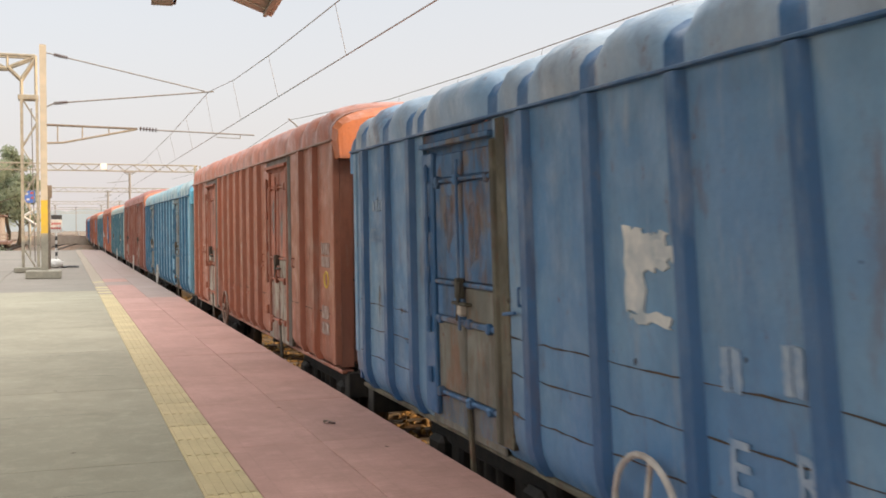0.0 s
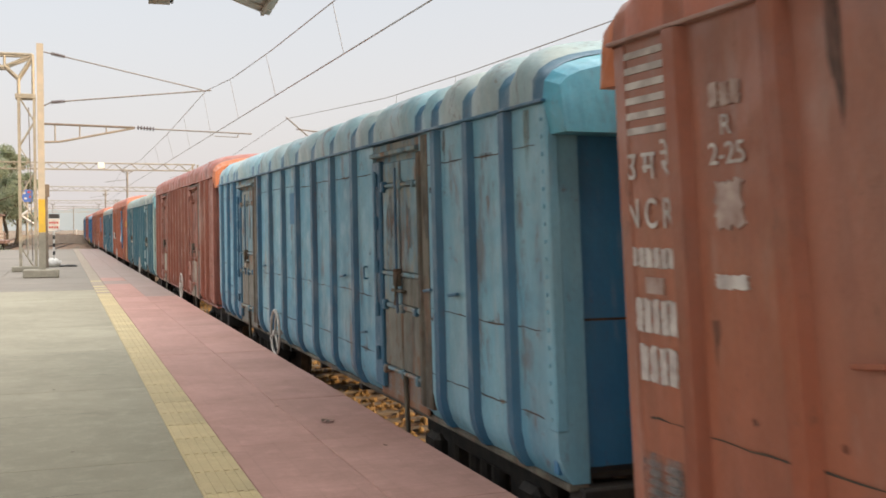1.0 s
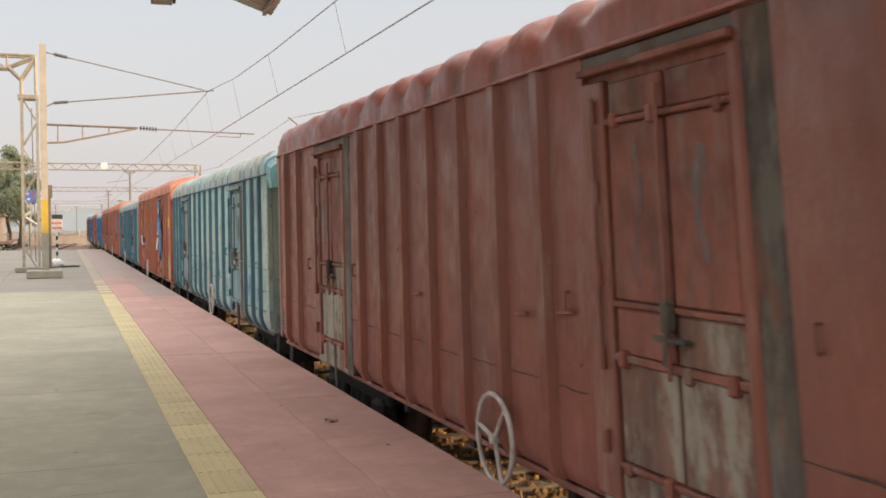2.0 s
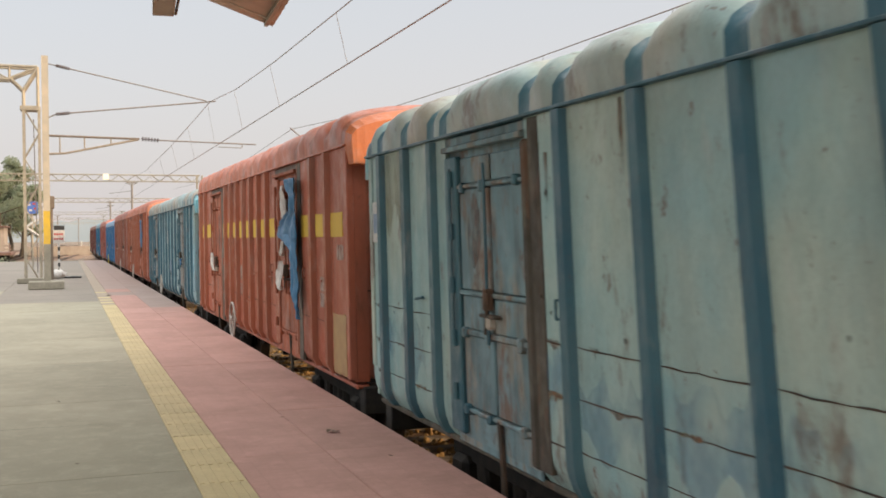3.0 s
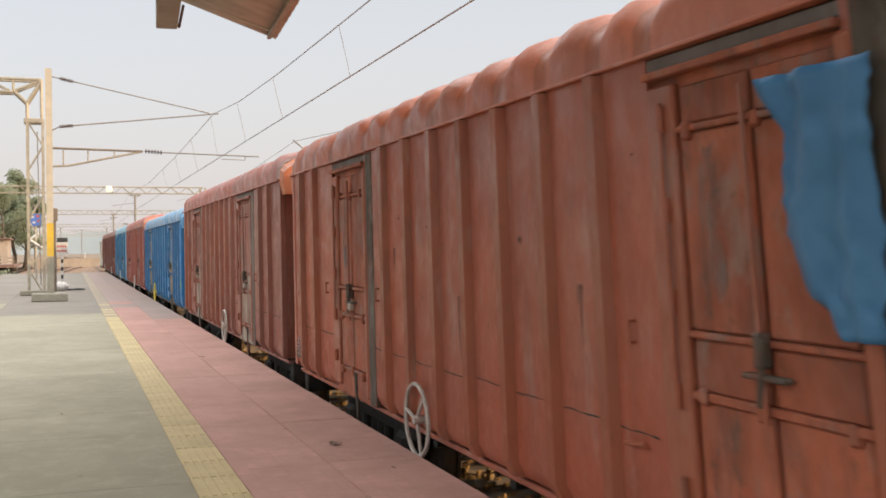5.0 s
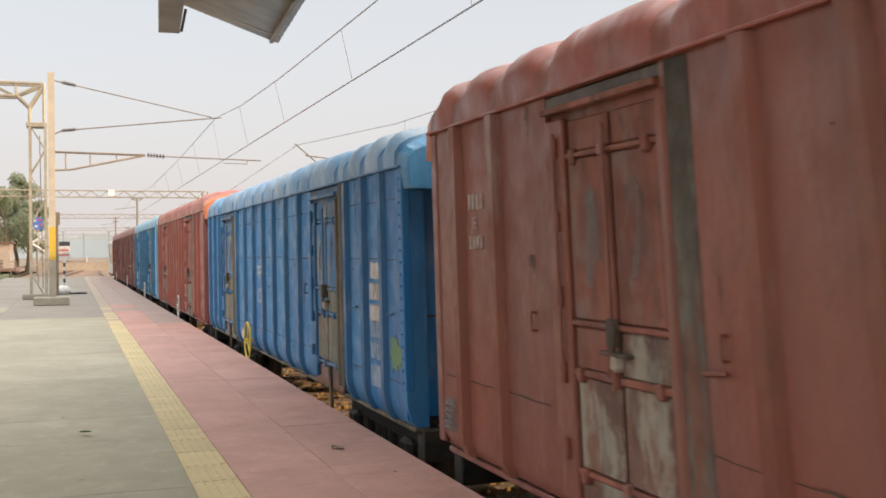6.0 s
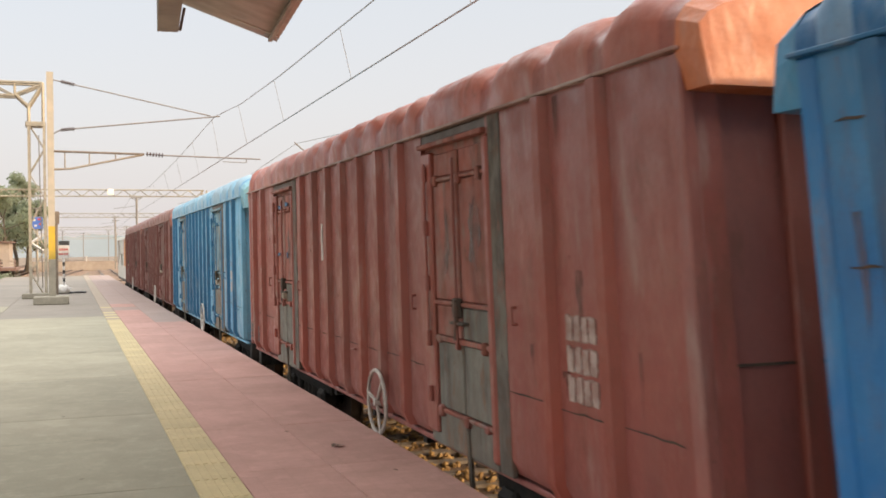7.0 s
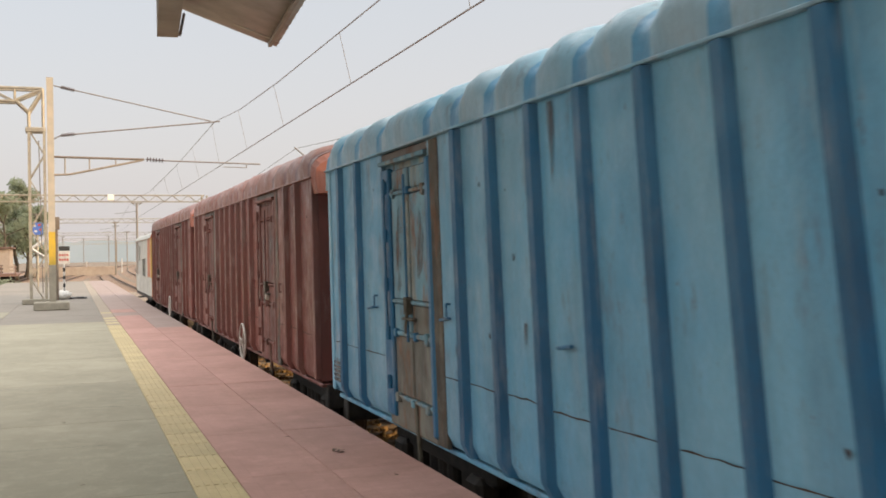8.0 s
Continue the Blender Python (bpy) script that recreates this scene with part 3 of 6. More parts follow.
    # seam valleys go darker, partly for thinner dust, partly as painted-in shade
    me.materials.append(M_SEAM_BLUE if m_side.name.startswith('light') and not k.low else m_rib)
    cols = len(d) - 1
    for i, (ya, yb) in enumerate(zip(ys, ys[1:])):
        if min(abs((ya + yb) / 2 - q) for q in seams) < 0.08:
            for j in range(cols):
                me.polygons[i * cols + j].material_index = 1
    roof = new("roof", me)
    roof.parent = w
    for s in (-1, 1):
        x0, x1 = sorted((s * (HALF - 0.02), s * (HALF + 0.045)))
        # low wagons: the dark rib colour paints in the shadow line under the lip
        part("eave_strip", a_box(x0, x1, -0.03, L + 0.03, E - 0.008, E + 0.012, 0.004), m_rib if k.low else M_EAVE_DUSTY if m_side.name.startswith(("crimson", "red")) else m_roof, w)
    # hoods that close the roof at both ends and hang over the couplings
    for s, y in ((-1, 0.0), (1, L)):
        bm = bmesh.new()
        rim = [(x, y, E + z) for x, z in d]
        out = [(x * 0.985, y + s * 0.16, E + z * 0.80 - 0.02) for x, z in d]
        low = [(max(-HALF + 0.02, min(HALF - 0.02, x)), y + s * 0.22, E - 0.20) for x, z in d]
        rr = [[bm.verts.new(p) for p in r] for r in (rim, out, low)]
        for a, b in zip(rr, rr[1:]):
            for i in range(len(a) - 1):
                bm.faces.new((a[i], a[i + 1], b[i + 1], b[i]))
        inner = [bm.verts.new((p[0], y - s * 0.03, E - 0.20)) for p in low]
        for i in range(len(inner) - 1):
            bm.faces.new((rr[2][i], rr[2][i + 1], inner[i + 1], inner[i]))
        for e in (0, -1):
            bm.faces.new((rr[0][e], rr[1][e], rr[2][e], inner[e]))
        bmesh.ops.remove_doubles(bm, verts=bm.verts[:], dist=0.002)
        bmesh.ops.recalc_face_normals(bm, faces=bm.faces[:])
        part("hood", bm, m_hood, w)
        smooth(w.children[-1].data, 70)
    # doors on both sides
    for s in (-1, 1):
        for d0, d1 in k.doors:
            wagon_door(k, w, s, d0, d1, m_door, m_post, m_rib, M_PRIMER if m_rib.name.split('_')[0] in ('blue', 'bright', 'light', 'teal', 'faded') else M_PRIMER_GREY)
    # long sill, underframe, bogies, couplings
    for s in (-1, 1):
        x0, x1 = sorted((s * (HALF - 0.20), s * (HALF - 0.06)))
        part("sill", a_box(x0, x1, 0.0, L, SILL - 0.075, SILL - 0.031, 0.01), m_post if k.low else m_side, w)
        x0, x1 = sorted((s * 0.28, s * 0.40))
        part("sole_bar", a_box(x0, x1, -0.05, L + 0.05, SILL - 0.36, SILL - 0.03), M_DARK, w)
    part("brake_cylinder", bar(bmesh.new(), (-0.62, L / 2 - 0.35, SILL - 0.30), (-0.62, L / 2 + 0.35, SILL - 0.30), 0.17, 16), M_DARK, w)
    for y in (L * 0.37, L * 0.5, L * 0.63):
        part("cross_bearer", a_box(-HALF + 0.22, HALF - 0.22, y - 0.05, y + 0.05, SILL - 0.22, SILL - 0.03), M_DARK, w)
    for y in (2.25, L - 2.25):
        bogie(w, y)
    for s, y in ((-1, 0.0), (1, L)):
        ya, yb = sorted((y, y + s * (GAP / 2 + 0.02)))
        bm = a_box(-0.09, 0.09, ya, yb, 0.98 - 0.12, 1.12 - 0.12)
        box(bm, -0.15, 0.17, yb - 0.16 if s > 0 else ya, yb if s > 0 else ya + 0.16, 0.80, 1.06, 0.03)
        part("coupler", bm, M_DARK, w)
        ya, yb = sorted((y - s * 0.12, y + s * 0.06))
        part("head_stock", a_box(-HALF + 0.12, HALF - 0.12, ya, yb, SILL - 0.33, SILL - 0.05, 0.012), M_DARK, w)
    brake_wheel(w, k)
    return w


def wagon_door(k, w, s, d0, d1, m_door, m_post, m_jamb, m_prime=None):
    """A pair of hinged leaves over a drop flap in a shallow frame, with bars, lock rods and a hanging stay."""
    E = k.eave
    m_flap = m_door if m_door.name.startswith(('worn_orange', 'worn_maroon', 'worn_teal')) else M_FLAP_RED if m_door.name.startswith(('worn_red', 'worn_brown')) else M_FLAP
    door = new("side_door", mesh_of("side_door", a_box(*sorted((s * (HALF - 0.075), s * (HALF - 0.035))), d0, d1, SILL + 0.02, E - 0.06), m_door))
    door.parent = w
    X = HALF - 0.035

    def slab(name, y0, y1, z0, z1, depth, mat, bevel=0.012, label=""):
        x0, x1 = sorted((s * X, s * (X + depth)))
        return part(name, a_box(x0, x1, y0, y1, z0, z1, bevel), mat, door, label)

    f0, f1 = d0 + 0.04, d1 - 0.24          # the leaves stand between a broad post and a hinge jamb
    mid = (f0 + f1) / 2
    lo, hi = SILL + 0.0, E - 0.13
    zs = [lo + 0.24, lo + 0.80, lo + 1.08, hi - 0.26, hi]
    g = 0.016
    for a, b in ((f0 + 0.03, mid - g), (mid + g, f1 - 0.02)):
        slab("upper_leaf", a, b, zs[3] + 0.02, zs[4] - 0.05, 0.022, m_door)
        slab("door_leaf", a, b, zs[2] + 0.02, zs[3] - 0.02, 0.03, m_door)
        slab("lock_panel", a, b, zs[1] + 0.02, zs[2] - 0.02, 0.028, m_door if a > mid - 0.1 else m_flap)
        slab("flap_panel", a, b, zs[0] + 0.02, zs[1] - 0.02, 0.026, m_flap)
    slab("bottom_plate", d0 + 0.02, d1 - 0.02, lo - 0.04, zs[0] - 0.01, 0.02 if not k.low else -0.03, M_RUST_PLATE if k.low and d0 < 5 else m_flap)
    for z, t in ((zs[1], 0.02), (zs[2], 0.016), (zs[3], 0.015), (zs[0], 0.015)):
        slab("door_bar", f0, f1, z - t, z + t, 0.045, m_door, 0.008)
    slab("door_header", d0 - 0.02, d1 + 0.02, hi + 0.045, E - 0.012, 0.03, m_door if k.low else M_HEADER, 0.01)
    slab("drip_strip", d0, d1, hi + 0.004, hi + 0.042, 0.075, m_door, 0.006)
    slab("hinge_jamb", f1, d1, SILL + 0.05, hi - 0.03, 0.05, m_jamb, 0.012)
    slab("door_post", d0 - (0.21 if k.low else 0.26), d0 - 0.052, SILL - 0.02 if not k.low else SILL + 0.05, E - 0.014, 0.042, m_post, 0.006)
    slab("door_jamb", d0 - 0.05, f0, SILL + 0.02 if not k.low else SILL + 0.05, hi - 0.01, 0.058, m_jamb if not k.low else m_post, 0.018)
    if s < 0 and m_prime:
        rnd = random.Random(int(d0 * 100) + int(w.location.y))
        for a, b in ((f0 + 0.03, mid - g), (mid + g, f1 - 0.02)):
            for z0, z1 in ((zs[2] + 0.15, zs[3] - 0.12),):
                if rnd.random() < 0.2:
                    continue
                c, cz, ry, rz = (a + b) / 2 + rnd.uniform(-0.05, 0.05), (z0 + z1) / 2 + rnd.uniform(-0.06, 0.06), (b - a) * rnd.uniform(0.15, 0.26), (z1 - z0) * rnd.uniform(0.34, 0.50)
                bm = bmesh.new()
                front, n = [], 20
                for i in range(n):
                    t = 2 * math.pi * i / n
                    r = 1 + 0.10 * math.sin(2 * t + cz * 9) + 0.08 * math.sin(5 * t + c * 31) + rnd.uniform(-0.2, 0.2)
                    front.append(bm.verts.new((-(X + 0.034), c + ry * r * math.cos(t), cz + rz * r * math.sin(t))))
                bm.faces.new(front)
                bmesh.ops.recalc_face_normals(bm, faces=bm.faces[:])
                part("primer_patch", bm, m_prime, door)
    for y in (mid, f1 + 0.09):
        part("lock_rod", bar(bmesh.new(), (s * (X + 0.07), y, zs[1] - 0.05), (s * (X + 0.07), y, hi - 0.12), 0.012, 6), m_jamb, door)
    rnd = random.Random(int(d0 * 31) + int(w.location.y) + s)
    for z in (zs[0], zs[1], zs[3]):
        for y in (f0 + 0.10, mid + rnd.uniform(-0.12, 0.12), f1 - 0.10):
            slab("door_lug", y - 0.028, y + 0.028, z - rnd.uniform(0.03, 0.06), z + rnd.uniform(0.02, 0.045), rnd.uniform(0.055, 0.075), rnd.choice((m_door, m_door, m_jamb)), 0.012)
    if rnd.random() < 0.6:
        slab("seal_tag", mid - 0.035, mid + 0.035, zs[2] - 0.23, zs[2] - 0.13, 0.09, M_SEAL, 0.02, "pale seal on the latch")
    latch = bmesh.new()
    box(latch, *sorted((s * (X + 0.03), s * (X + 0.10))), mid - 0.025, mid + 0.025, zs[2] - 0.10, zs[2] + 0.05, 0.010)
    box(latch, *sorted((s * (X + 0.03), s * (X + 0.085))), mid - 0.15, mid + 0.13, zs[2] - 0.15, zs[2] - 0.125, 0.008)
    bar(latch, (s * (X + 0.08), mid + 0.02, zs[2] - 0.26), (s * (X + 0.08), mid - 0.03, zs[2] + 0.02), 0.015, 6)
    part("latch", latch, m_post, door, "rusty door latch")
    for z in np.linspace(SILL + 0.35, hi - 0.2, 5):
        part("hinge", bar(bmesh.new(), (s * (X + 0.065), f1 + 0.09, z - 0.06), (s * (X + 0.065), f1 + 0.09, z + 0.06), 0.022, 8), m_jamb, door)
    stay = bmesh.new()
    bar(stay, (s * (X + 0.03), mid - 0.05, zs[0]), (s * (X + 0.01), mid - 0.05, SILL - 0.26), 0.022, 6)
    part("flap_stay", stay, m_post, door)


def brake_wheel(w, k):
    x, y, z, r = -(HALF + 0.075), WHEEL_Y.get(round(w.location.y), k.wheel_y), 1.07, 0.29
    bm = ring(bmesh.new(), (x, y, z), (1, 0, 0), r, 0.018)
    wheel = part("brake_wheel", bm, BRAKE_MATS.get(round(w.location.y), M_BRAKE), w, "spoked hand brake wheel")
    for i in range(3):
        a = radians(90 + i * 120 + k.wheel_y * 31)
        part("spoke", bar(bmesh.new(), (x, y, z), (x, y + r * math.cos(a), z + r * math.sin(a)), 0.016, 6), wheel.data.materials[0], wheel)
    part("hub", bar(bmesh.new(), (x - 0.03, y, z), (x + 0.30, y, z), 0.035, 10), wheel.data.materials[0], wheel)


WHEEL_R = 0.5
WHEELSETS = []
MESHES = {}


def bogie(w, y):
    if "frame" not in MESHES:
        bm = bmesh.new()
        for s in (-1, 1):
            x0, x1 = sorted((s * 1.02, s * 1.16))
            box(bm, x0, x1, -1.3, 1.3, 0.58, 0.76, 0.03)
            box(bm, x0, x1, -0.62, 0.62, 0.26, 0.40, 0.03)
            for e in (-1, 1):
                ya, yb = sorted((e * 0.55, e * 0.78))
                box(bm, x0, x1, ya, yb, 0.32, 0.70, 0.03)
                ya, yb = sorted((e * 0.84, e * 1.16))
                box(bm, *sorted((s * 1.0, s * 1.24)), ya, yb, 0.36, 0.64, 0.05)
            for e in (-0.24, 0, 0.24):
                bar(bm, (s * 1.09, e, 0.40), (s * 1.09, e, 0.60), 0.075, 10)
        box(bm, -1.1, 1.1, -0.22, 0.22, 0.56, 0.70, 0.03)
        MESHES["frame"] = mesh_of("bogie", bm, M_DARK)
        bm = bmesh.new()
        bar(bm, (-0.95, 0, 0), (0.95, 0, 0), 0.08, 12)
        for s in (-1, 1):
            bar(bm, (s * 0.80, 0, 0), (s * 0.93, 0, 0), WHEEL_R, 32)
            bar(bm, (s * 0.775, 0, 0), (s * 0.80, 0, 0), WHEEL_R + 0.03, 32)
            for i in range(3):
                a = 2 * math.pi * i / 3
                bar(bm, (s * 0.93, 0.28 * math.cos(a), 0.28 * math.sin(a)), (s * 0.94, 0.28 * math.cos(a), 0.28 * math.sin(a)), 0.06, 8)
        MESHES["wheelset"] = mesh_of("wheelset", bm, M_WHEEL)
    b = shared("bogie", MESHES["frame"], w, pose(0, y, 0))
    for e in (-1.0, 1.0):
        WHEELSETS.append(shared("wheelset", MESHES["wheelset"], b, pose(0, e, WHEEL_R)))


BRAKE_MATS, WHEEL_Y = {}, {}
M_HEADER = paint("grey_header", (0.13, 0.115, 0.105, 1), (0.17, 0.14, 0.12, 1), 0.4, 0.4, 0.7)
M_RUST_PLATE = worn("rusted_flap", (0.26, 0.12, 0.06, 1), (0.20, 0.15, 0.11, 1), (0.22, 0.085, 0.035, 1), 0.45, 0.75, 0.4)
M_FLAP = worn("dirty_grey_flap", (0.20, 0.20, 0.165, 1), (0.15, 0.135, 0.105, 1), (0.19, 0.10, 0.055, 1), 0.65, 0.75, 0.6)
M_FLAP_RED = worn("dirty_grey_red_flap", (0.23, 0.125, 0.09, 1), (0.33, 0.305, 0.24, 1), (0.20, 0.10, 0.06, 1), 0.6, 0.75, 0.75)
M_SEAL = plain("pale_seal", (0.55, 0.50, 0.42, 1), (0.38, 0.33, 0.26, 1), 12, 0.7, 0, 0)
M_PRIMER = stain("brown_primer", (0.16, 0.11, 0.085, 1), (0.22, 0.16, 0.125, 1), 0.40, 0.64, 0.8)
M_PRIMER_GREY = stain("grey_primer", (0.17, 0.165, 0.155, 1), (0.25, 0.23, 0.21, 1), 0.40, 0.66, 0.75)
M_BRAKE = plain("pale_brake_wheel", (0.50, 0.47, 0.42, 1), (0.33, 0.29, 0.25, 1), 9, 0.6)
M_BRAKE_DARK = plain("rusty_brake_wheel", (0.13, 0.07, 0.05, 1), (0.20, 0.13, 0.09, 1), 9, 0.6)
M_BRAKE_YELLOW = plain("yellow_brake_wheel", (0.62, 0.46, 0.05, 1), (0.48, 0.38, 0.08, 1), 9, 0.6)

M_SEAM_BLUE = paint("roof_seam_blue", (0.05, 0.24, 0.42, 1), (0.09, 0.28, 0.44, 1), 0.12, 0.2)
M_EAVE_DUSTY = paint("dusty_eave", (0.30, 0.16, 0.125, 1), (0.40, 0.31, 0.27, 1), 0.3, 0.4, 0.7)
POST_BROWN = worn("rusty_door_post", (0.085, 0.075, 0.055, 1), (0.15, 0.135, 0.10, 1), (0.15, 0.08, 0.045, 1), 0.6, 0.75, 0.4)
POST_RED = worn("dark_red_door_post", (0.10, 0.085, 0.065, 1), (0.165, 0.15, 0.12, 1), (0.19, 0.075, 0.045, 1), 0.55, 0.75, 0.45)
POST_OLIVE = worn("olive_door_post", (0.11, 0.098, 0.065, 1), (0.17, 0.15, 0.10, 1), (0.13, 0.08, 0.05, 1), 0.55, 0.75, 0.4)
# blue and teal ribs: deeper paint with their shaded flanks put into the colour
P = {
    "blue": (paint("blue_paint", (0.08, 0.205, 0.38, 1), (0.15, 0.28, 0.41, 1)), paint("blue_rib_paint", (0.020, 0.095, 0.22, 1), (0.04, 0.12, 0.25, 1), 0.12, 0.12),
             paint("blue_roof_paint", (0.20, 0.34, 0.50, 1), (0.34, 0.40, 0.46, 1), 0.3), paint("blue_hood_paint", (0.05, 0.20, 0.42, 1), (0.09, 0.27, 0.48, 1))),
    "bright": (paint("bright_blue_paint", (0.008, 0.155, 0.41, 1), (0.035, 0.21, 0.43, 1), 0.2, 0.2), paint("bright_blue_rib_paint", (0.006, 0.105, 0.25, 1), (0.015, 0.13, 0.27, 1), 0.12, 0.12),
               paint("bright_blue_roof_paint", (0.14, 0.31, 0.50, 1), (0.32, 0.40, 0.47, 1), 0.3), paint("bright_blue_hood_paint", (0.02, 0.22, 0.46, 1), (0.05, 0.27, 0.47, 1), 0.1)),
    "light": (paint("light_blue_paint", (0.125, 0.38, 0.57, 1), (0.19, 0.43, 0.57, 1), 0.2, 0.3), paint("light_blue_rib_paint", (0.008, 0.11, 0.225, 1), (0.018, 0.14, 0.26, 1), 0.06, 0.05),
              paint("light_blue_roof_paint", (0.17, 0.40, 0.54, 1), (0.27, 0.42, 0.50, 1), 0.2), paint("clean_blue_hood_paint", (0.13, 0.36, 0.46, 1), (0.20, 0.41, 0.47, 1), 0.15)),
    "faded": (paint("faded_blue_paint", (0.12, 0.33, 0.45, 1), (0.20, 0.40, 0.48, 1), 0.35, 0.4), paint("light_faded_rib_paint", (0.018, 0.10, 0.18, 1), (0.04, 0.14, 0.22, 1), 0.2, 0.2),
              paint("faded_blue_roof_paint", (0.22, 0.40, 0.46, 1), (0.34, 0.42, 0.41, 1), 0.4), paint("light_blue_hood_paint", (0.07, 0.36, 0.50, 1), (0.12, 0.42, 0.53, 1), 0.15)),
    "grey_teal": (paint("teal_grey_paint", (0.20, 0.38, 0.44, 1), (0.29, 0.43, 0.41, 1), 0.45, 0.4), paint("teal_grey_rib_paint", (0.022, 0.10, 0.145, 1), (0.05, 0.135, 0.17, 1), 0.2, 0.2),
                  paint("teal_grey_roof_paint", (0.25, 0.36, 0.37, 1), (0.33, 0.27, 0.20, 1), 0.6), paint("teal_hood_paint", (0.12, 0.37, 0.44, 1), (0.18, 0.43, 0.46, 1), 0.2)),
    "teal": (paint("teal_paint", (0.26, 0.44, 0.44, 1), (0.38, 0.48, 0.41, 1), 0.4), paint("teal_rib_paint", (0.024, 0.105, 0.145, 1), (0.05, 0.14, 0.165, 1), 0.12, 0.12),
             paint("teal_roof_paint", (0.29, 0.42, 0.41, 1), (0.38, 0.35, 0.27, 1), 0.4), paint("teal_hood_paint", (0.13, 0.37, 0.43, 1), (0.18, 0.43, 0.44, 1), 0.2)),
    # hoods of the red wagons are a brighter orange than walls and roof
    "red": (paint("red_oxide_paint", (0.385, 0.138, 0.076, 1), (0.345, 0.142, 0.092, 1), 0.2, 0.4), paint("red_rib_paint", (0.33, 0.095, 0.043, 1), (0.29, 0.09, 0.045, 1), 0.2, 0.4),
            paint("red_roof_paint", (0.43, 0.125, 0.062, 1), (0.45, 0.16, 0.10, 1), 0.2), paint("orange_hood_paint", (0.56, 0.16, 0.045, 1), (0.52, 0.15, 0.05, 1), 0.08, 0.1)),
    "crimson": (paint("crimson_paint", (0.32, 0.094, 0.072, 1), (0.28, 0.098, 0.082, 1), 0.2, 0.35), paint("crimson_rib_paint", (0.31, 0.075, 0.048, 1), (0.27, 0.07, 0.048, 1), 0.2, 0.35),
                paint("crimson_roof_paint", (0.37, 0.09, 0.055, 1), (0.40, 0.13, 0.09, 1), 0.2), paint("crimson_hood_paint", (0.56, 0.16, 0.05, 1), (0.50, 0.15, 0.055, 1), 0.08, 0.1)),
    "brown": (paint("brown_red_paint", (0.285, 0.093, 0.062, 1), (0.24, 0.092, 0.070, 1), 0.2, 0.35), paint("brown_rib_paint", (0.26, 0.078, 0.044, 1), (0.22, 0.07, 0.044, 1), 0.2, 0.35),
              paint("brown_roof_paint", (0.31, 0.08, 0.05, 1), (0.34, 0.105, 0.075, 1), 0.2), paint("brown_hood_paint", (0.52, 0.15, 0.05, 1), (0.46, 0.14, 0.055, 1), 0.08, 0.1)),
    "maroon": (paint("maroon_paint", (0.20, 0.058, 0.043, 1), (0.165, 0.056, 0.045, 1), 0.2, 0.3), paint("maroon_rib_paint", (0.15, 0.04, 0.028, 1), (0.125, 0.037, 0.028, 1), 0.2, 0.3),
               paint("maroon_roof_paint", (0.22, 0.08, 0.055, 1), (0.26, 0.11, 0.08, 1), 0.25), paint("maroon_hood_paint", (0.36, 0.10, 0.05, 1), (0.30, 0.09, 0.05, 1), 0.08, 0.1)),
    "orange": (paint("orange_red_paint", (0.42, 0.108, 0.054, 1), (0.37, 0.108, 0.064, 1), 0.2, 0.35), paint("orange_red_rib_paint", (0.36, 0.098, 0.042, 1), (0.31, 0.09, 0.042, 1), 0.2, 0.35),
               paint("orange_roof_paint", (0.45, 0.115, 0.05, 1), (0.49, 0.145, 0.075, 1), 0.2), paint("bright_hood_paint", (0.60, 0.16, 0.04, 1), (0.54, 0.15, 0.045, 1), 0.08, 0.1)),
}
BARE, ORANGE_RUST = (0.27, 0.25, 0.20, 1), (0.20, 0.085, 0.038, 1)
DOOR = {
    "faded": worn("worn_faded_door", (0.17, 0.29, 0.34, 1), (0.25, 0.24, 0.19, 1), (0.22, 0.11, 0.055, 1), 0.55, 0.7, 0.55),
    "grey_teal": worn("worn_teal_grey_door", (0.20, 0.28, 0.30, 1), (0.23, 0.19, 0.155, 1), (0.18, 0.10, 0.065, 1), 0.55, 0.7, 0.6),
    "blue": worn("worn_blue_door", (0.07, 0.17, 0.32, 1), (0.17, 0.13, 0.10, 1), (0.14, 0.085, 0.055, 1), 0.55, 0.7, 0.35),
    "bright": worn("worn_bright_door", (0.07, 0.20, 0.38, 1), (0.26, 0.27, 0.24, 1), (0.17, 0.12, 0.085, 1), 0.45, 0.7, 0.45),
    "light": worn("worn_light_door", (0.17, 0.33, 0.40, 1), (0.27, 0.27, 0.22, 1), (0.21, 0.11, 0.06, 1), 0.5, 0.7, 0.4),
    "teal": worn("worn_teal_door", (0.19, 0.31, 0.34, 1), (0.26, 0.25, 0.21, 1), (0.17, 0.10, 0.065, 1), 0.55, 0.7, 0.45),
    "red": worn("worn_red_door", (0.40, 0.135, 0.08, 1), (0.30, 0.17, 0.12, 1), (0.25, 0.09, 0.045, 1), 0.45, 0.7, 0.3),
    "crimson": worn("worn_crimson_door", (0.34, 0.11, 0.075, 1), (0.24, 0.15, 0.12, 1), (0.20, 0.08, 0.05, 1), 0.5, 0.7, 0.4),
    "maroon": worn("worn_maroon_door", (0.18, 0.062, 0.045, 1), (0.15, 0.105, 0.088, 1), (0.12, 0.06, 0.04, 1), 0.4, 0.7, 0.3),
    "brown": worn("worn_brown_door", (0.30, 0.105, 0.07, 1), (0.22, 0.14, 0.11, 1), (0.18, 0.08, 0.05, 1), 0.45, 0.7, 0.35),
    "orange": worn("worn_orange_door", (0.40, 0.115, 0.055, 1), (0.27, 0.15, 0.11, 1), (0.24, 0.08, 0.04, 1), 0.45, 0.7, 0.3),
}


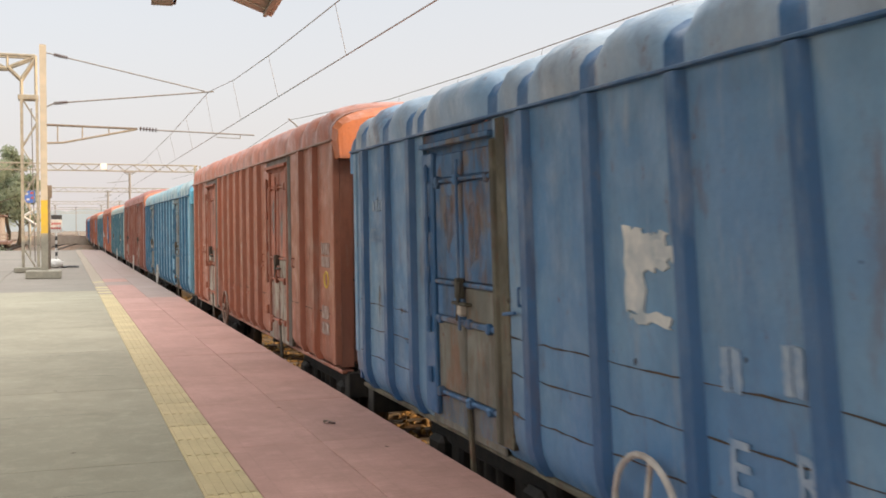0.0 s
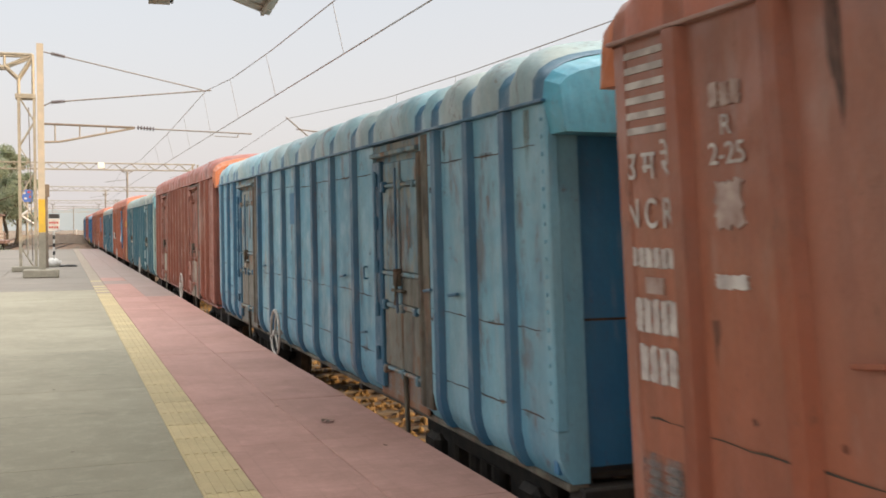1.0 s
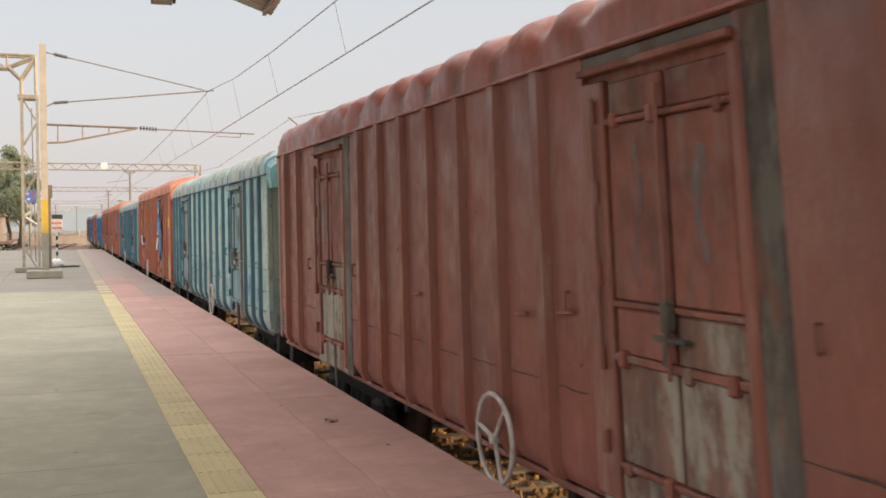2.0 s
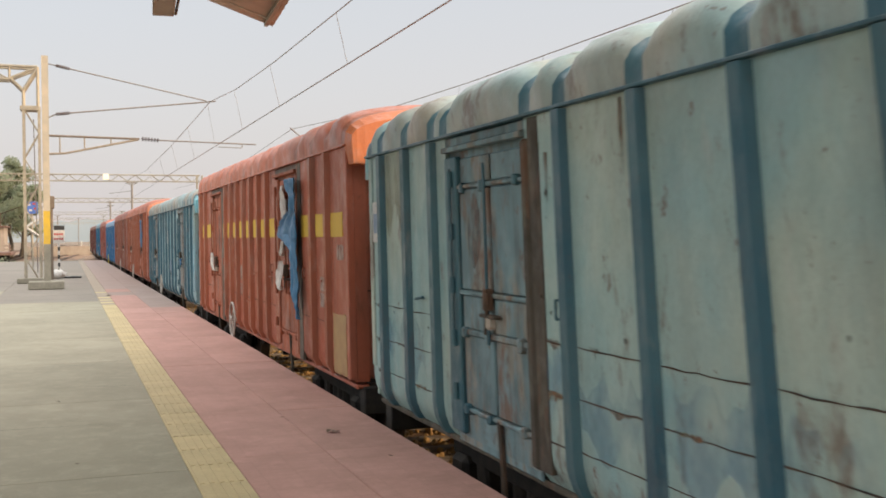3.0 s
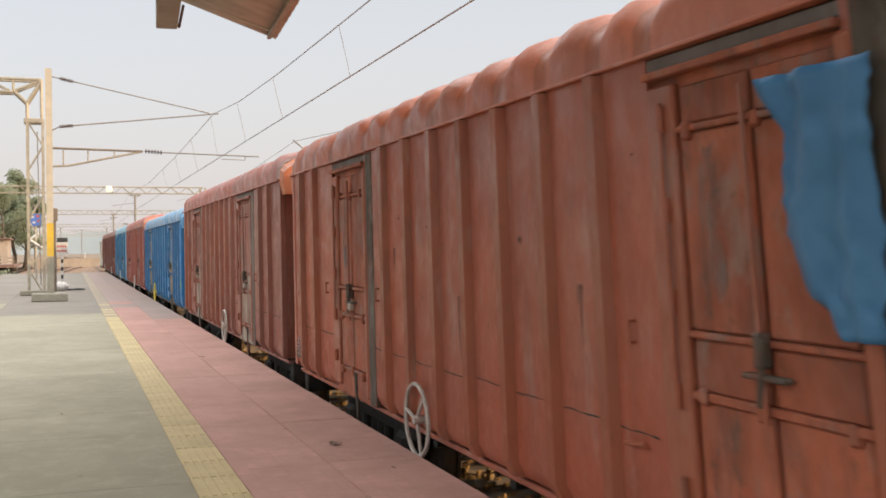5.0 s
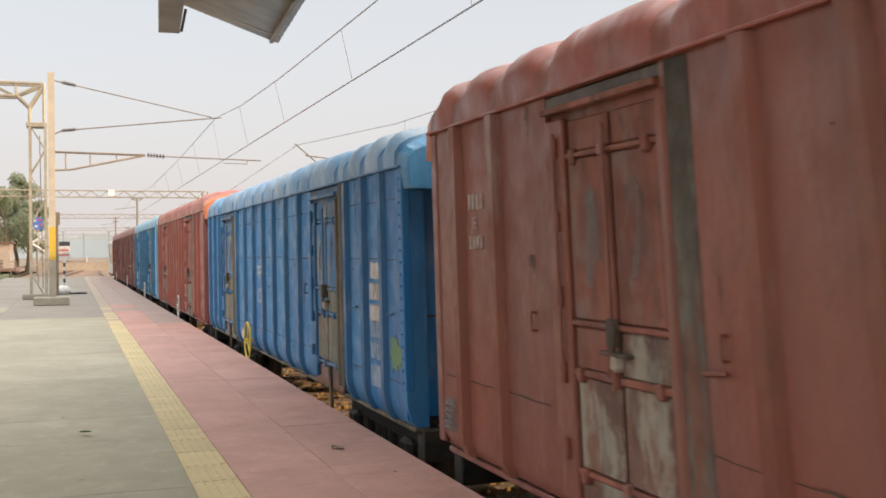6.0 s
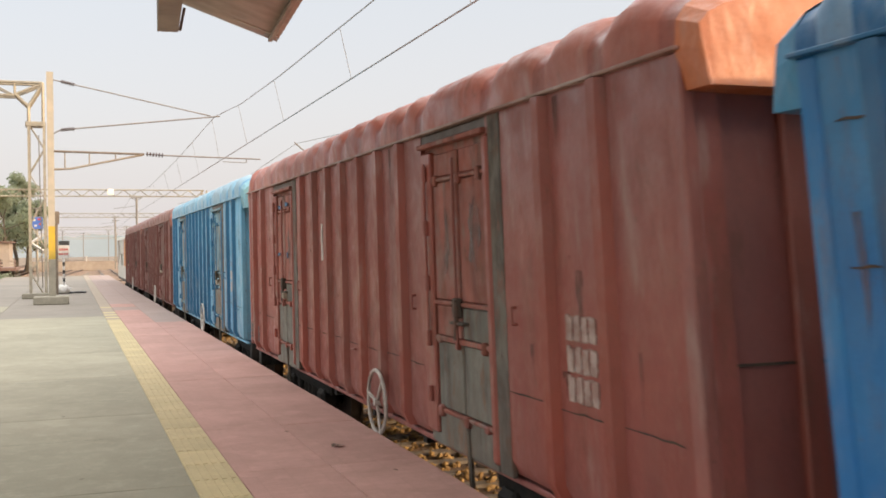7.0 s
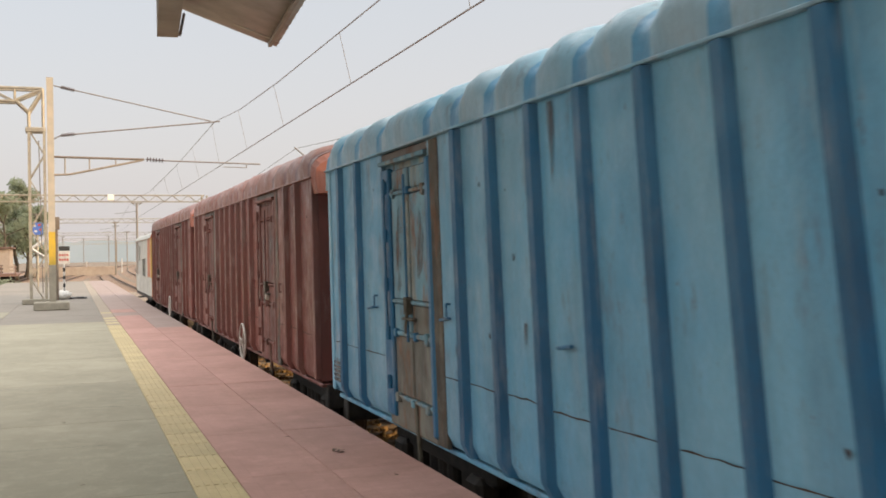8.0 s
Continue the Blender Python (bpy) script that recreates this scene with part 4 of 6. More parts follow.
# end walls of blue and teal wagons, deeper in colour than their sides
END_COLOUR = {
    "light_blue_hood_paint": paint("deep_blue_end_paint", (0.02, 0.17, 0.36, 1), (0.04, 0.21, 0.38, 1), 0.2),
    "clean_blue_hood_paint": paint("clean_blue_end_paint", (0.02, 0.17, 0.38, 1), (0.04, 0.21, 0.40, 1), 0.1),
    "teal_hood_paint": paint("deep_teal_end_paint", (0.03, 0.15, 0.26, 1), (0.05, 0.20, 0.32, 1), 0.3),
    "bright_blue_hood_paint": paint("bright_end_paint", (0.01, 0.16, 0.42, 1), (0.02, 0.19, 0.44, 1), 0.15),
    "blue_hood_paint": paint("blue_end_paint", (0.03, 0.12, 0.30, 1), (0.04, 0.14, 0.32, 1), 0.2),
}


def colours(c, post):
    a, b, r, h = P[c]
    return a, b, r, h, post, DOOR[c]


TRAIN = [  # kind, colour, door posts, label
    (LOW, "blue", POST_OLIVE, "deep blue covered goods wagon with a torn white poster"),
    (TALL, "red", POST_RED, "red oxide covered goods wagon with white lettering"),
    (LOW, "faded", POST_BROWN, "faded light blue covered goods wagon with rusty doors"),
    (TALL, "brown", POST_RED, "red oxide covered goods wagon with grey door patches"),
    (LOW, "teal", POST_BROWN, "pale teal covered goods wagon with rust-edged panels"),
    (TALL, "orange", POST_RED, "red covered goods wagon with a yellow stripe and blue tarpaulin"),
    (LOW, "grey_teal", POST_BROWN, "weathered teal covered goods wagon with rusty doors"),
    (TALL, "orange", POST_RED, "orange-red covered goods wagon with a blue cloth at its door"),
    (TALL, "brown", POST_RED, "brown-red covered goods wagon with chalk lettering"),
    (LOW, "bright", POST_OLIVE, "bright blue covered goods wagon with white lettering"),
    (TALL, "crimson", POST_RED, "red covered goods wagon with faded white number bars"),
    (TALL, "light", POST_BROWN, "light blue covered goods wagon with brown door posts"),
    (TALL, "maroon", POST_RED, "dark red covered goods wagon near the engine"),
    (TALL, "maroon", POST_RED, "dark red covered goods wagon coupled to the engine"),
]
F_RIBS = list(TALL.ribs)
FIRST_FAR = 10.18       # the first wagon's front end at the start
STARTS, WAGONS = [], []
y = FIRST_FAR - LOW.length
for i, (k, c, post, label) in enumerate(TRAIN):
    STARTS.append(y)
    WHEEL_Y[round(y)] = 7.6 if i in (1, 5, 7) else 5.65 if i == 4 else k.wheel_y
    if label.startswith('bright'):
        BRAKE_MATS[round(y)] = M_BRAKE_YELLOW
    elif label.startswith('red oxide covered goods wagon with white'):
        BRAKE_MATS[round(y)] = M_BRAKE_DARK
    WAGONS.append(wagon(k, label, y, colours(c, post)))
    y += k.length + GAP
LOCO_START = y
y = STARTS[0]
AHEAD = []
for j in (3, 2, 5):
    y -= TRAIN[j][0].length + GAP
    AHEAD.append((copy_thing(WAGONS[j], track_pose(y)), y))


# ---- lettering, patches and cloths on the wagons ----
M_STENCIL = plain("white_stencil_paint", (0.60, 0.57, 0.52, 1), (0.36, 0.31, 0.28, 1), 9, 0.7, 0, 0)
M_FAINT = plain("faint_stencil_paint", (0.45, 0.36, 0.31, 1), (0.27, 0.17, 0.14, 1), 9, 0.7, 0, 0)
M_FAINT_BLUE = plain("faint_stencil_on_blue", (0.30, 0.36, 0.42, 1), (0.15, 0.24, 0.36, 1), 9, 0.7, 0, 0)
M_PAPER = plain("torn_poster_paper", (0.66, 0.64, 0.58, 1), (0.34, 0.38, 0.40, 1), 5, 0.8, 0, 0.1)
M_STRIPE = plain("yellow_stripe_paint", (0.62, 0.42, 0.04, 1), (0.55, 0.36, 0.045, 1), 3, 0.6, 0, 0.1)
M_GREY = plain("grey_primer_patch", (0.13, 0.12, 0.12, 1), (0.18, 0.15, 0.14, 1), 4, 0.8, 0, 0.1)
M_DEEP = plain("dark_blue_patch", (0.05, 0.16, 0.27, 1), (0.07, 0.19, 0.30, 1), 4, 0.7, 0, 0.1)
M_GREEN = plain("green_scribble_paint", (0.16, 0.25, 0.10, 1), (0.12, 0.22, 0.14, 1), 6, 0.7, 0, 0)
M_CLOTH = plain("white_sacking", (0.68, 0.66, 0.62, 1), (0.50, 0.48, 0.45, 1), 8, 0.9, 0, 0.5)
M_TARP = plain("blue_tarpaulin", (0.025, 0.13, 0.27, 1), (0.05, 0.18, 0.33, 1), 3, 0.5, 0, 0.5, (1, 1, 0.4), 0.02)
M_YELLOWISH = plain("ochre_patch", (0.40, 0.27, 0.12, 1), (0.33, 0.20, 0.10, 1), 5, 0.7, 0, 0)
SKIN = HALF + 0.009


def bar_mark(w, y0, y1, z0, z1, mat=None, name="stencil_bar", ragged=0.0, seed=1, out=0.0):
    """A painted or pasted patch on the platform side; ragged gives it a torn outline."""
    bm = bmesh.new()
    rnd = random.Random(seed)
    n = 1 if not ragged else 7
    outline = []
    for (ya, za), (yb, zb) in zip(((y0, z0), (y1, z0), (y1, z1), (y0, z1)), ((y1, z0), (y1, z1), (y0, z1), (y0, z0))):
        for i in range(n):
            f = i / n
            outline.append((ya + (yb - ya) * f + rnd.uniform(-ragged, ragged), za + (zb - za) * f + rnd.uniform(-ragged, ragged)))
    front = [bm.verts.new((-(SKIN + out), a, b)) for a, b in outline]
    back = [bm.verts.new((-(SKIN + out) + 0.012, a, b)) for a, b in outline]
    bm.faces.new(front)
    for i in range(len(front)):
        j = (i + 1) % len(front)
        bm.faces.new((front[i], back[i], back[j], front[j]))
    bmesh.ops.recalc_face_normals(bm, faces=bm.faces[:])
    return part(name, bm, mat or M_STENCIL, w)


def bars(w, y0, y1, z0, z1, n=3, mat=None):
    """Unreadable stencilled characters, as upright bars with gaps."""
    step = (y1 - y0) / n
    for i in range(n):
        bar_mark(w, y0 + i * step + step * 0.12, y0 + (i + 1) * step - step * 0.12, z0, z1, mat, seed=i, ragged=min(0.012, step * 0.1))


def letters(w, text, y0, y1, z0, z1, mat=None):
    """Readable lettering, fitted into its true size on the wagon's side."""
    cu = bpy.data.curves.new("lettering", "FONT")
    cu.body, cu.align_x, cu.align_y, cu.offset = text, "LEFT", "BOTTOM", 0.012
    ob = bpy.data.objects.new("lettering", cu)
    scene.collection.objects.link(ob)
    bpy.context.view_layer.update()
    me = bpy.data.meshes.new_from_object(ob.evaluated_get(bpy.context.evaluated_depsgraph_get()))
    bpy.data.objects.remove(ob)
    co = np.empty(len(me.vertices) * 3)
    me.vertices.foreach_get("co", co)
    co = co.reshape(-1, 3)
    if not len(co):
        return bars(w, y0, y1, z0, z1, max(1, len(text)), mat)
    lo, hi = co.min(0), co.max(0)
    u, v = (co[:, 0] - lo[0]) / (hi[0] - lo[0]), (co[:, 1] - lo[1]) / (hi[1] - lo[1])
    out = np.stack([np.full(len(co), -(SKIN + 0.002)), y1 - u * (y1 - y0), z0 + v * (z1 - z0)], 1)
    me.vertices.foreach_set("co", out.ravel())
    me.update()
    me.materials.clear()
    me.materials.append(mat or M_STENCIL)
    new_ob = new("lettering", me)
    new_ob.parent = w
    return new_ob


def cloth(w, outline, mat, name, label, out=0.05, seed=3):
    """A hanging sheet with folds: a grid inside an outline of (z, y from, y to), bulged away from the door."""
    rows, n = [], 14
    for k in range(len(outline) - 1):
        (za, a0, a1), (zb, b0, b1) = outline[k], outline[k + 1]
        steps = 7
        for i in range(steps + (k == len(outline) - 2)):
            f = i / steps
            z, y0, y1 = za + (zb - za) * f, a0 + (b0 - a0) * f, a1 + (b1 - a1) * f
            row = []
            for j in range(n + 1):
                g = j / n
                yy = y0 + (y1 - y0) * g
                fold = 0.020 * math.sin(g * 13 + z * 4 + seed) + 0.030 * noise.noise(Vector((yy * 7, z * 4, seed))) + 0.014 * noise.noise(Vector((yy * 19, z * 11, seed)))
                edge = 0.028 * noise.noise(Vector((z * 11, seed, g * 3))) + 0.016 * noise.noise(Vector((z * 31, seed, g * 3)))
                row.append((-(HALF + out + fold), yy + edge, z + 0.01 * noise.noise(Vector((yy * 9, seed, z)))))
            rows.append(row)
    ob = new(name, grid_mesh(name, rows, mat, sharp=80))
    sol = ob.modifiers.new("thickness", "SOLIDIFY")
    sol.thickness = 0.004
    ob.parent = w
    ob["label"] = label
    return ob


A, B, C, D, E_, F_, G_, H_, I_, J_, K_, L_, M_, N_ = WAGONS
# deep blue wagon
for i, (a, b, c, d) in enumerate(((8.22, 8.40, 2.05, 2.47), (8.0, 8.24, 2.27, 2.45), (7.83, 7.92, 2.03, 2.46), (7.9, 8.1, 2.32, 2.40), (8.0, 8.36, 2.0, 2.05))):
    bar_mark(A, a, b, c, d, M_PAPER, "poster_scrap", 0.02, i)
letters(A, "E", 7.44, 7.58, 1.33, 1.56, M_FAINT_BLUE)
letters(A, "R", 7.00, 7.14, 1.37, 1.58, M_FAINT_BLUE)
bars(A, 7.46, 7.62, 1.76, 1.95, 2, M_FAINT_BLUE)
bars(A, 7.06, 7.20, 1.80, 2.00, 2, M_FAINT_BLUE)
bars(A, 12.70, 13.06, 2.63, 2.72, 4, M_FAINT_BLUE)
letters(A, "02-24", 12.68, 13.10, 2.34, 2.47, M_FAINT_BLUE)
# first red wagon
bars(B, 0.20, 0.60, 2.18, 2.30, 4, M_FAINT)
bars(B, 0.20, 0.60, 2.04, 2.15, 5, M_FAINT)
bars(B, 0.27, 0.60, 1.47, 1.60, 3, M_FAINT)
bars(B, 0.27, 0.60, 1.30, 1.42, 3, M_FAINT)
part("painted_ring", ring(bmesh.new(), (-SKIN + 0.012, 0.37, 1.90), (1, 0, 0), 0.085, 0.018, 24, 5), M_STRIPE, B, "small yellow painted ring")
bar_mark(B, 8.07, 8.22, 1.93, 2.23, M_STENCIL, ragged=0.012)
bar_mark(B, 5.87, 5.94, 1.84, 2.20, M_STENCIL, "painted_arch", 0.008)
bar_mark(B, 6.15, 6.22, 1.88, 2.20, M_STENCIL, "painted_arch", 0.008)
bar_mark(B, 5.91, 6.18, 2.19, 2.27, M_STENCIL, "painted_arch", 0.012)
bar_mark(B, 6.01, 6.07, 1.92, 2.10, M_FAINT, "painted_arch", 0.012)
for i in range(6):
    bar_mark(B, 12.24, 12.66, 2.93 + i * 0.077, 2.965 + i * 0.077, M_STENCIL)
letters(B, "\u0909 \u092e \u0930\u0947", 12.23, 12.67, 2.70, 2.89)
letters(B, "N C R", 12.23, 12.66, 2.46, 2.61)
bars(B, 12.24, 12.65, 2.27, 2.36, 6)
bar_mark(B, 12.36, 12.52, 2.14, 2.22, M_FAINT)
bars(B, 12.25, 12.63, 1.95, 2.11, 5)
bars(B, 12.27, 12.61, 1.71, 1.88, 4)
bars(B, 11.66, 11.91, 3.00, 3.10, 3, M_FAINT)
letters(B, "R", 11.74, 11.82, 2.87, 2.96)
letters(B, "2-25", 11.66, 11.92, 2.74, 2.84)
bar_mark(B, 11.70, 11.90, 2.47, 2.67, M_FAINT, "paint_patch", 0.02)
bar_mark(B, 11.70, 11.93, 2.20, 2.26, M_STENCIL, "paint_patch", 0.008)
# light blue and second red
bar_mark(C, 7.20, 7.46, 2.50, 2.89, M_DEEP, "paint_patch")
for z in (1.67, 1.83, 1.99):
    bars(D, 1.00, 1.24, z, z + 0.13, 2, M_FAINT)
# teal wagon with a notice
letters(E_, "NR", 6.40, 6.76, 1.42, 1.60, M_STENCIL)
bar_mark(E_, 13.39, 13.60, 2.42, 2.79, M_PAPER, "notice", 0.004)
bar_mark(E_, 13.43, 13.56, 2.50, 2.68, M_FAINT_BLUE, "notice", 0.0, 2, 0.004)
# red wagon with the yellow stripe
edges = [0.10] + F_RIBS + [TALL.length - 0.10]
for a, b in zip(edges, edges[1:]):
    if not any(a < d1 and d0 < b for d0, d1 in TALL.doors):
        bar_mark(F_, a + 0.10, b - 0.10, 2.47, 2.73, M_STRIPE, "yellow_stripe", 0.004, int(a * 10))
    else:
        d0, d1 = [d for d in TALL.doors if a < d[1] and d[0] < b][0]
        if d0 - 0.3 - a > 0.2:
            bar_mark(F_, a + 0.10, d0 - 0.26, 2.47, 2.73, M_STRIPE, "yellow_stripe", 0.004, int(a * 10))
        if b - d1 > 0.25:
            bar_mark(F_, d1 + 0.04, b - 0.10, 2.47, 2.73, M_STRIPE, "yellow_stripe", 0.004, int(a * 10))
bar_mark(F_, 0.12, 0.68, 1.02, 1.65, M_YELLOWISH, "paint_patch", 0.02)
bars(F_, 0.98, 1.28, 1.86, 2.01, 3, M_FAINT)
bars(F_, 0.98, 1.28, 1.68, 1.83, 4, M_FAINT)
bars(F_, 0.18, 0.48, 2.23, 2.38, 3, M_FAINT)
letters(F_, "ECR", 6.62, 7.06, 1.54, 1.72, M_FAINT)
bars(F_, 6.62, 7.06, 1.78, 2.00, 3, M_FAINT)
bar_mark(F_, 5.90, 6.20, 1.27, 1.60, M_GREY, "paint_patch", 0.015)
bars(F_, 11.66, 11.98, 3.09, 3.21, 4, M_FAINT)
letters(F_, "E", 11.78, 11.87, 2.95, 3.04, M_FAINT)
letters(F_, "1-25", 11.68, 11.96, 2.82, 2.92, M_FAINT)
cloth(F_, [(3.14, 3.05, 3.23), (2.95, 2.99, 3.29), (2.68, 2.99, 3.27)], M_CLOTH, "white_cloth", "white sacking caught on the door", 0.05, 1)
cloth(F_, [(2.42, 3.01, 3.13), (2.30, 3.06, 3.26), (2.22, 3.12, 3.22)], M_CLOTH, "white_cloth", "white sacking caught on the door", 0.07, 5)
cloth(F_, [(2.16, 3.10, 3.22), (2.02, 3.05, 3.48), (1.90, 3.06, 3.44), (1.78, 3.08, 3.22)], M_CLOTH, "white_cloth", "white sacking bulging from the door", 0.09, 8)
cloth(F_, [(3.20, 2.14, 2.74), (3.08, 2.14, 2.64), (2.98, 2.13, 2.43), (2.80, 2.13, 2.51), (2.70, 2.13, 2.95), (2.58, 2.13, 3.25), (2.50, 2.13, 3.37), (2.40, 2.20, 2.93), (2.30, 2.18, 2.54),
            (2.10, 2.14, 2.48), (1.85, 2.12, 2.46), (1.70, 2.08, 2.38), (1.55, 2.06, 2.20), (1.48, 2.06, 2.10)], M_TARP, "tarpaulin", "torn blue tarpaulin flapping from the door", 0.10, 2)
cloth(F_, [(2.18, 9.92, 10.06), (2.05, 9.90, 10.34), (1.95, 9.94, 10.20), (1.84, 9.90, 10.04)], M_CLOTH, "white_cloth", "white sacking caught on the door", 0.08, 4)
# weathered teal wagon
bar_mark(G_, 7.15, 7.45, 1.71, 1.95, M_PAPER, "paint_patch", 0.03)
for i, (a, b, c, d) in enumerate(((6.30, 6.38, 2.30, 2.66), (6.70, 6.78, 2.30, 2.66), (6.30, 6.76, 2.60, 2.66), (6.38, 6.63, 2.30, 2.36))):
    bar_mark(G_, a, b, c, d, M_PAPER, "poster_scrap", 0.015, i)
bar_mark(G_, 5.6, 5.95, 1.55, 1.86, M_FAINT_BLUE, "paint_patch", 0.03)
cloth(G_, [(1.95, 2.22, 2.40), (1.88, 2.16, 2.44), (1.80, 2.22, 2.36)], M_TARP, "blue_rag", "blue rag tied to the door post", 0.08, 6)
# orange-red wagon with a blue cloth, and the next one
cloth(H_, [(3.15, 2.30, 2.95), (2.90, 2.34, 2.80), (2.60, 2.34, 2.86), (2.30, 2.34, 2.75), (2.12, 2.36, 2.60)], M_TARP, "blue_cloth", "blue cloth hung in the door", 0.07, 7)
for z in (1.73, 1.92, 2.11):
    bars(H_, 0.86, 1.14, z, z + 0.13, 2, M_FAINT)
letters(I_, "\u0909\u0930\u0947", 5.95, 6.25, 1.86, 2.07)
letters(I_, "NR", 5.93, 6.26, 1.62, 1.82)
bar_mark(I_, 6.62, 7.0, 1.33, 1.56, M_YELLOWISH, "paint_patch", 0.01)
bars(I_, 11.66, 11.96, 2.77, 2.88, 4, M_FAINT)
letters(I_, "E", 11.78, 11.86, 2.63, 2.72, M_FAINT)
bars(I_, 11.68, 11.96, 2.49, 2.58, 4, M_FAINT)
# bright blue wagon
for z, n in ((2.22, 1), (2.02, 5), (1.82, 5), (1.66, 4), (1.46, 4)):
    bars(J_, 0.72, 1.10, z, z + 0.15, n, M_STENCIL if z > 1.8 else M_FAINT_BLUE)
bar_mark(J_, 0.72, 1.10, 1.20, 1.40, M_FAINT_BLUE, "paint_patch", 0.012)
bar_mark(J_, 0.12, 0.44, 1.42, 1.66, M_GREEN, "paint_patch", 0.05, 5)
letters(J_, "\u092e\u0930\u0947", 7.12, 7.56, 2.07, 2.36)
letters(J_, "CR", 7.12, 7.52, 1.71, 1.93)
bar_mark(J_, 8.82, 9.24, 1.06, 1.20, M_STENCIL, "paint_patch", 0.02)
# red wagon with white strokes
for z, n in ((1.94, 4), (1.76, 4), (1.59, 4)):
    bars(K_, 0.98, 1.36, z, z + 0.14, n, M_FAINT)
bar_mark(K_, 7.54, 7.62, 2.37, 2.78, M_STENCIL, "paint_stroke", 0.012, 1)
bar_mark(K_, 7.40, 7.46, 2.46, 2.54, M_STENCIL, "paint_stroke", 0.006, 2)
bar_mark(K_, 7.22, 7.29, 2.46, 2.70, M_STENCIL, "paint_stroke", 0.010, 3)
letters(K_, "E", 7.24, 7.38, 2.00, 2.19)
letters(K_, "P", 7.24, 7.36, 1.75, 1.93)
bars(K_, 11.52, 11.74, 2.88, 2.95, 3, M_FAINT)
letters(K_, "R", 11.59, 11.66, 2.75, 2.84)
letters(K_, "2025", 11.48, 11.76, 2.60, 2.70)
for i, (a, b, c, d) in enumerate(((10.02, 10.17, 3.06, 3.09), (9.54, 9.71, 3.08, 3.115), (10.14, 10.27, 2.42, 2.445), (9.60, 9.63, 2.39, 2.45))):
    bar_mark(K_, a, b, c, d, M_TARP, "tape_scrap", 0.012, 30 + i, 0.006)
bar_mark(K_, 12.0, 12.6, 1.08, 1.31, M_GREY, "paint_patch", 0.02)
# light blue wagon
bars(L_, 0.95, 1.36, 2.21, 2.30, 6, M_FAINT_BLUE)
bars(L_, 0.95, 1.36, 1.98, 2.13, 5, M_STENCIL)
bars(L_, 1.68, 2.02, 1.98, 2.13, 3, M_FAINT_BLUE)
letters(L_, "CR", 1.68, 1.98, 1.73, 1.91, M_STENCIL)
bars(L_, 0.95, 1.36, 1.76, 1.93, 4, M_STENCIL)
letters(L_, "18", 1.06, 1.28, 1.57, 1.73, M_FAINT_BLUE)


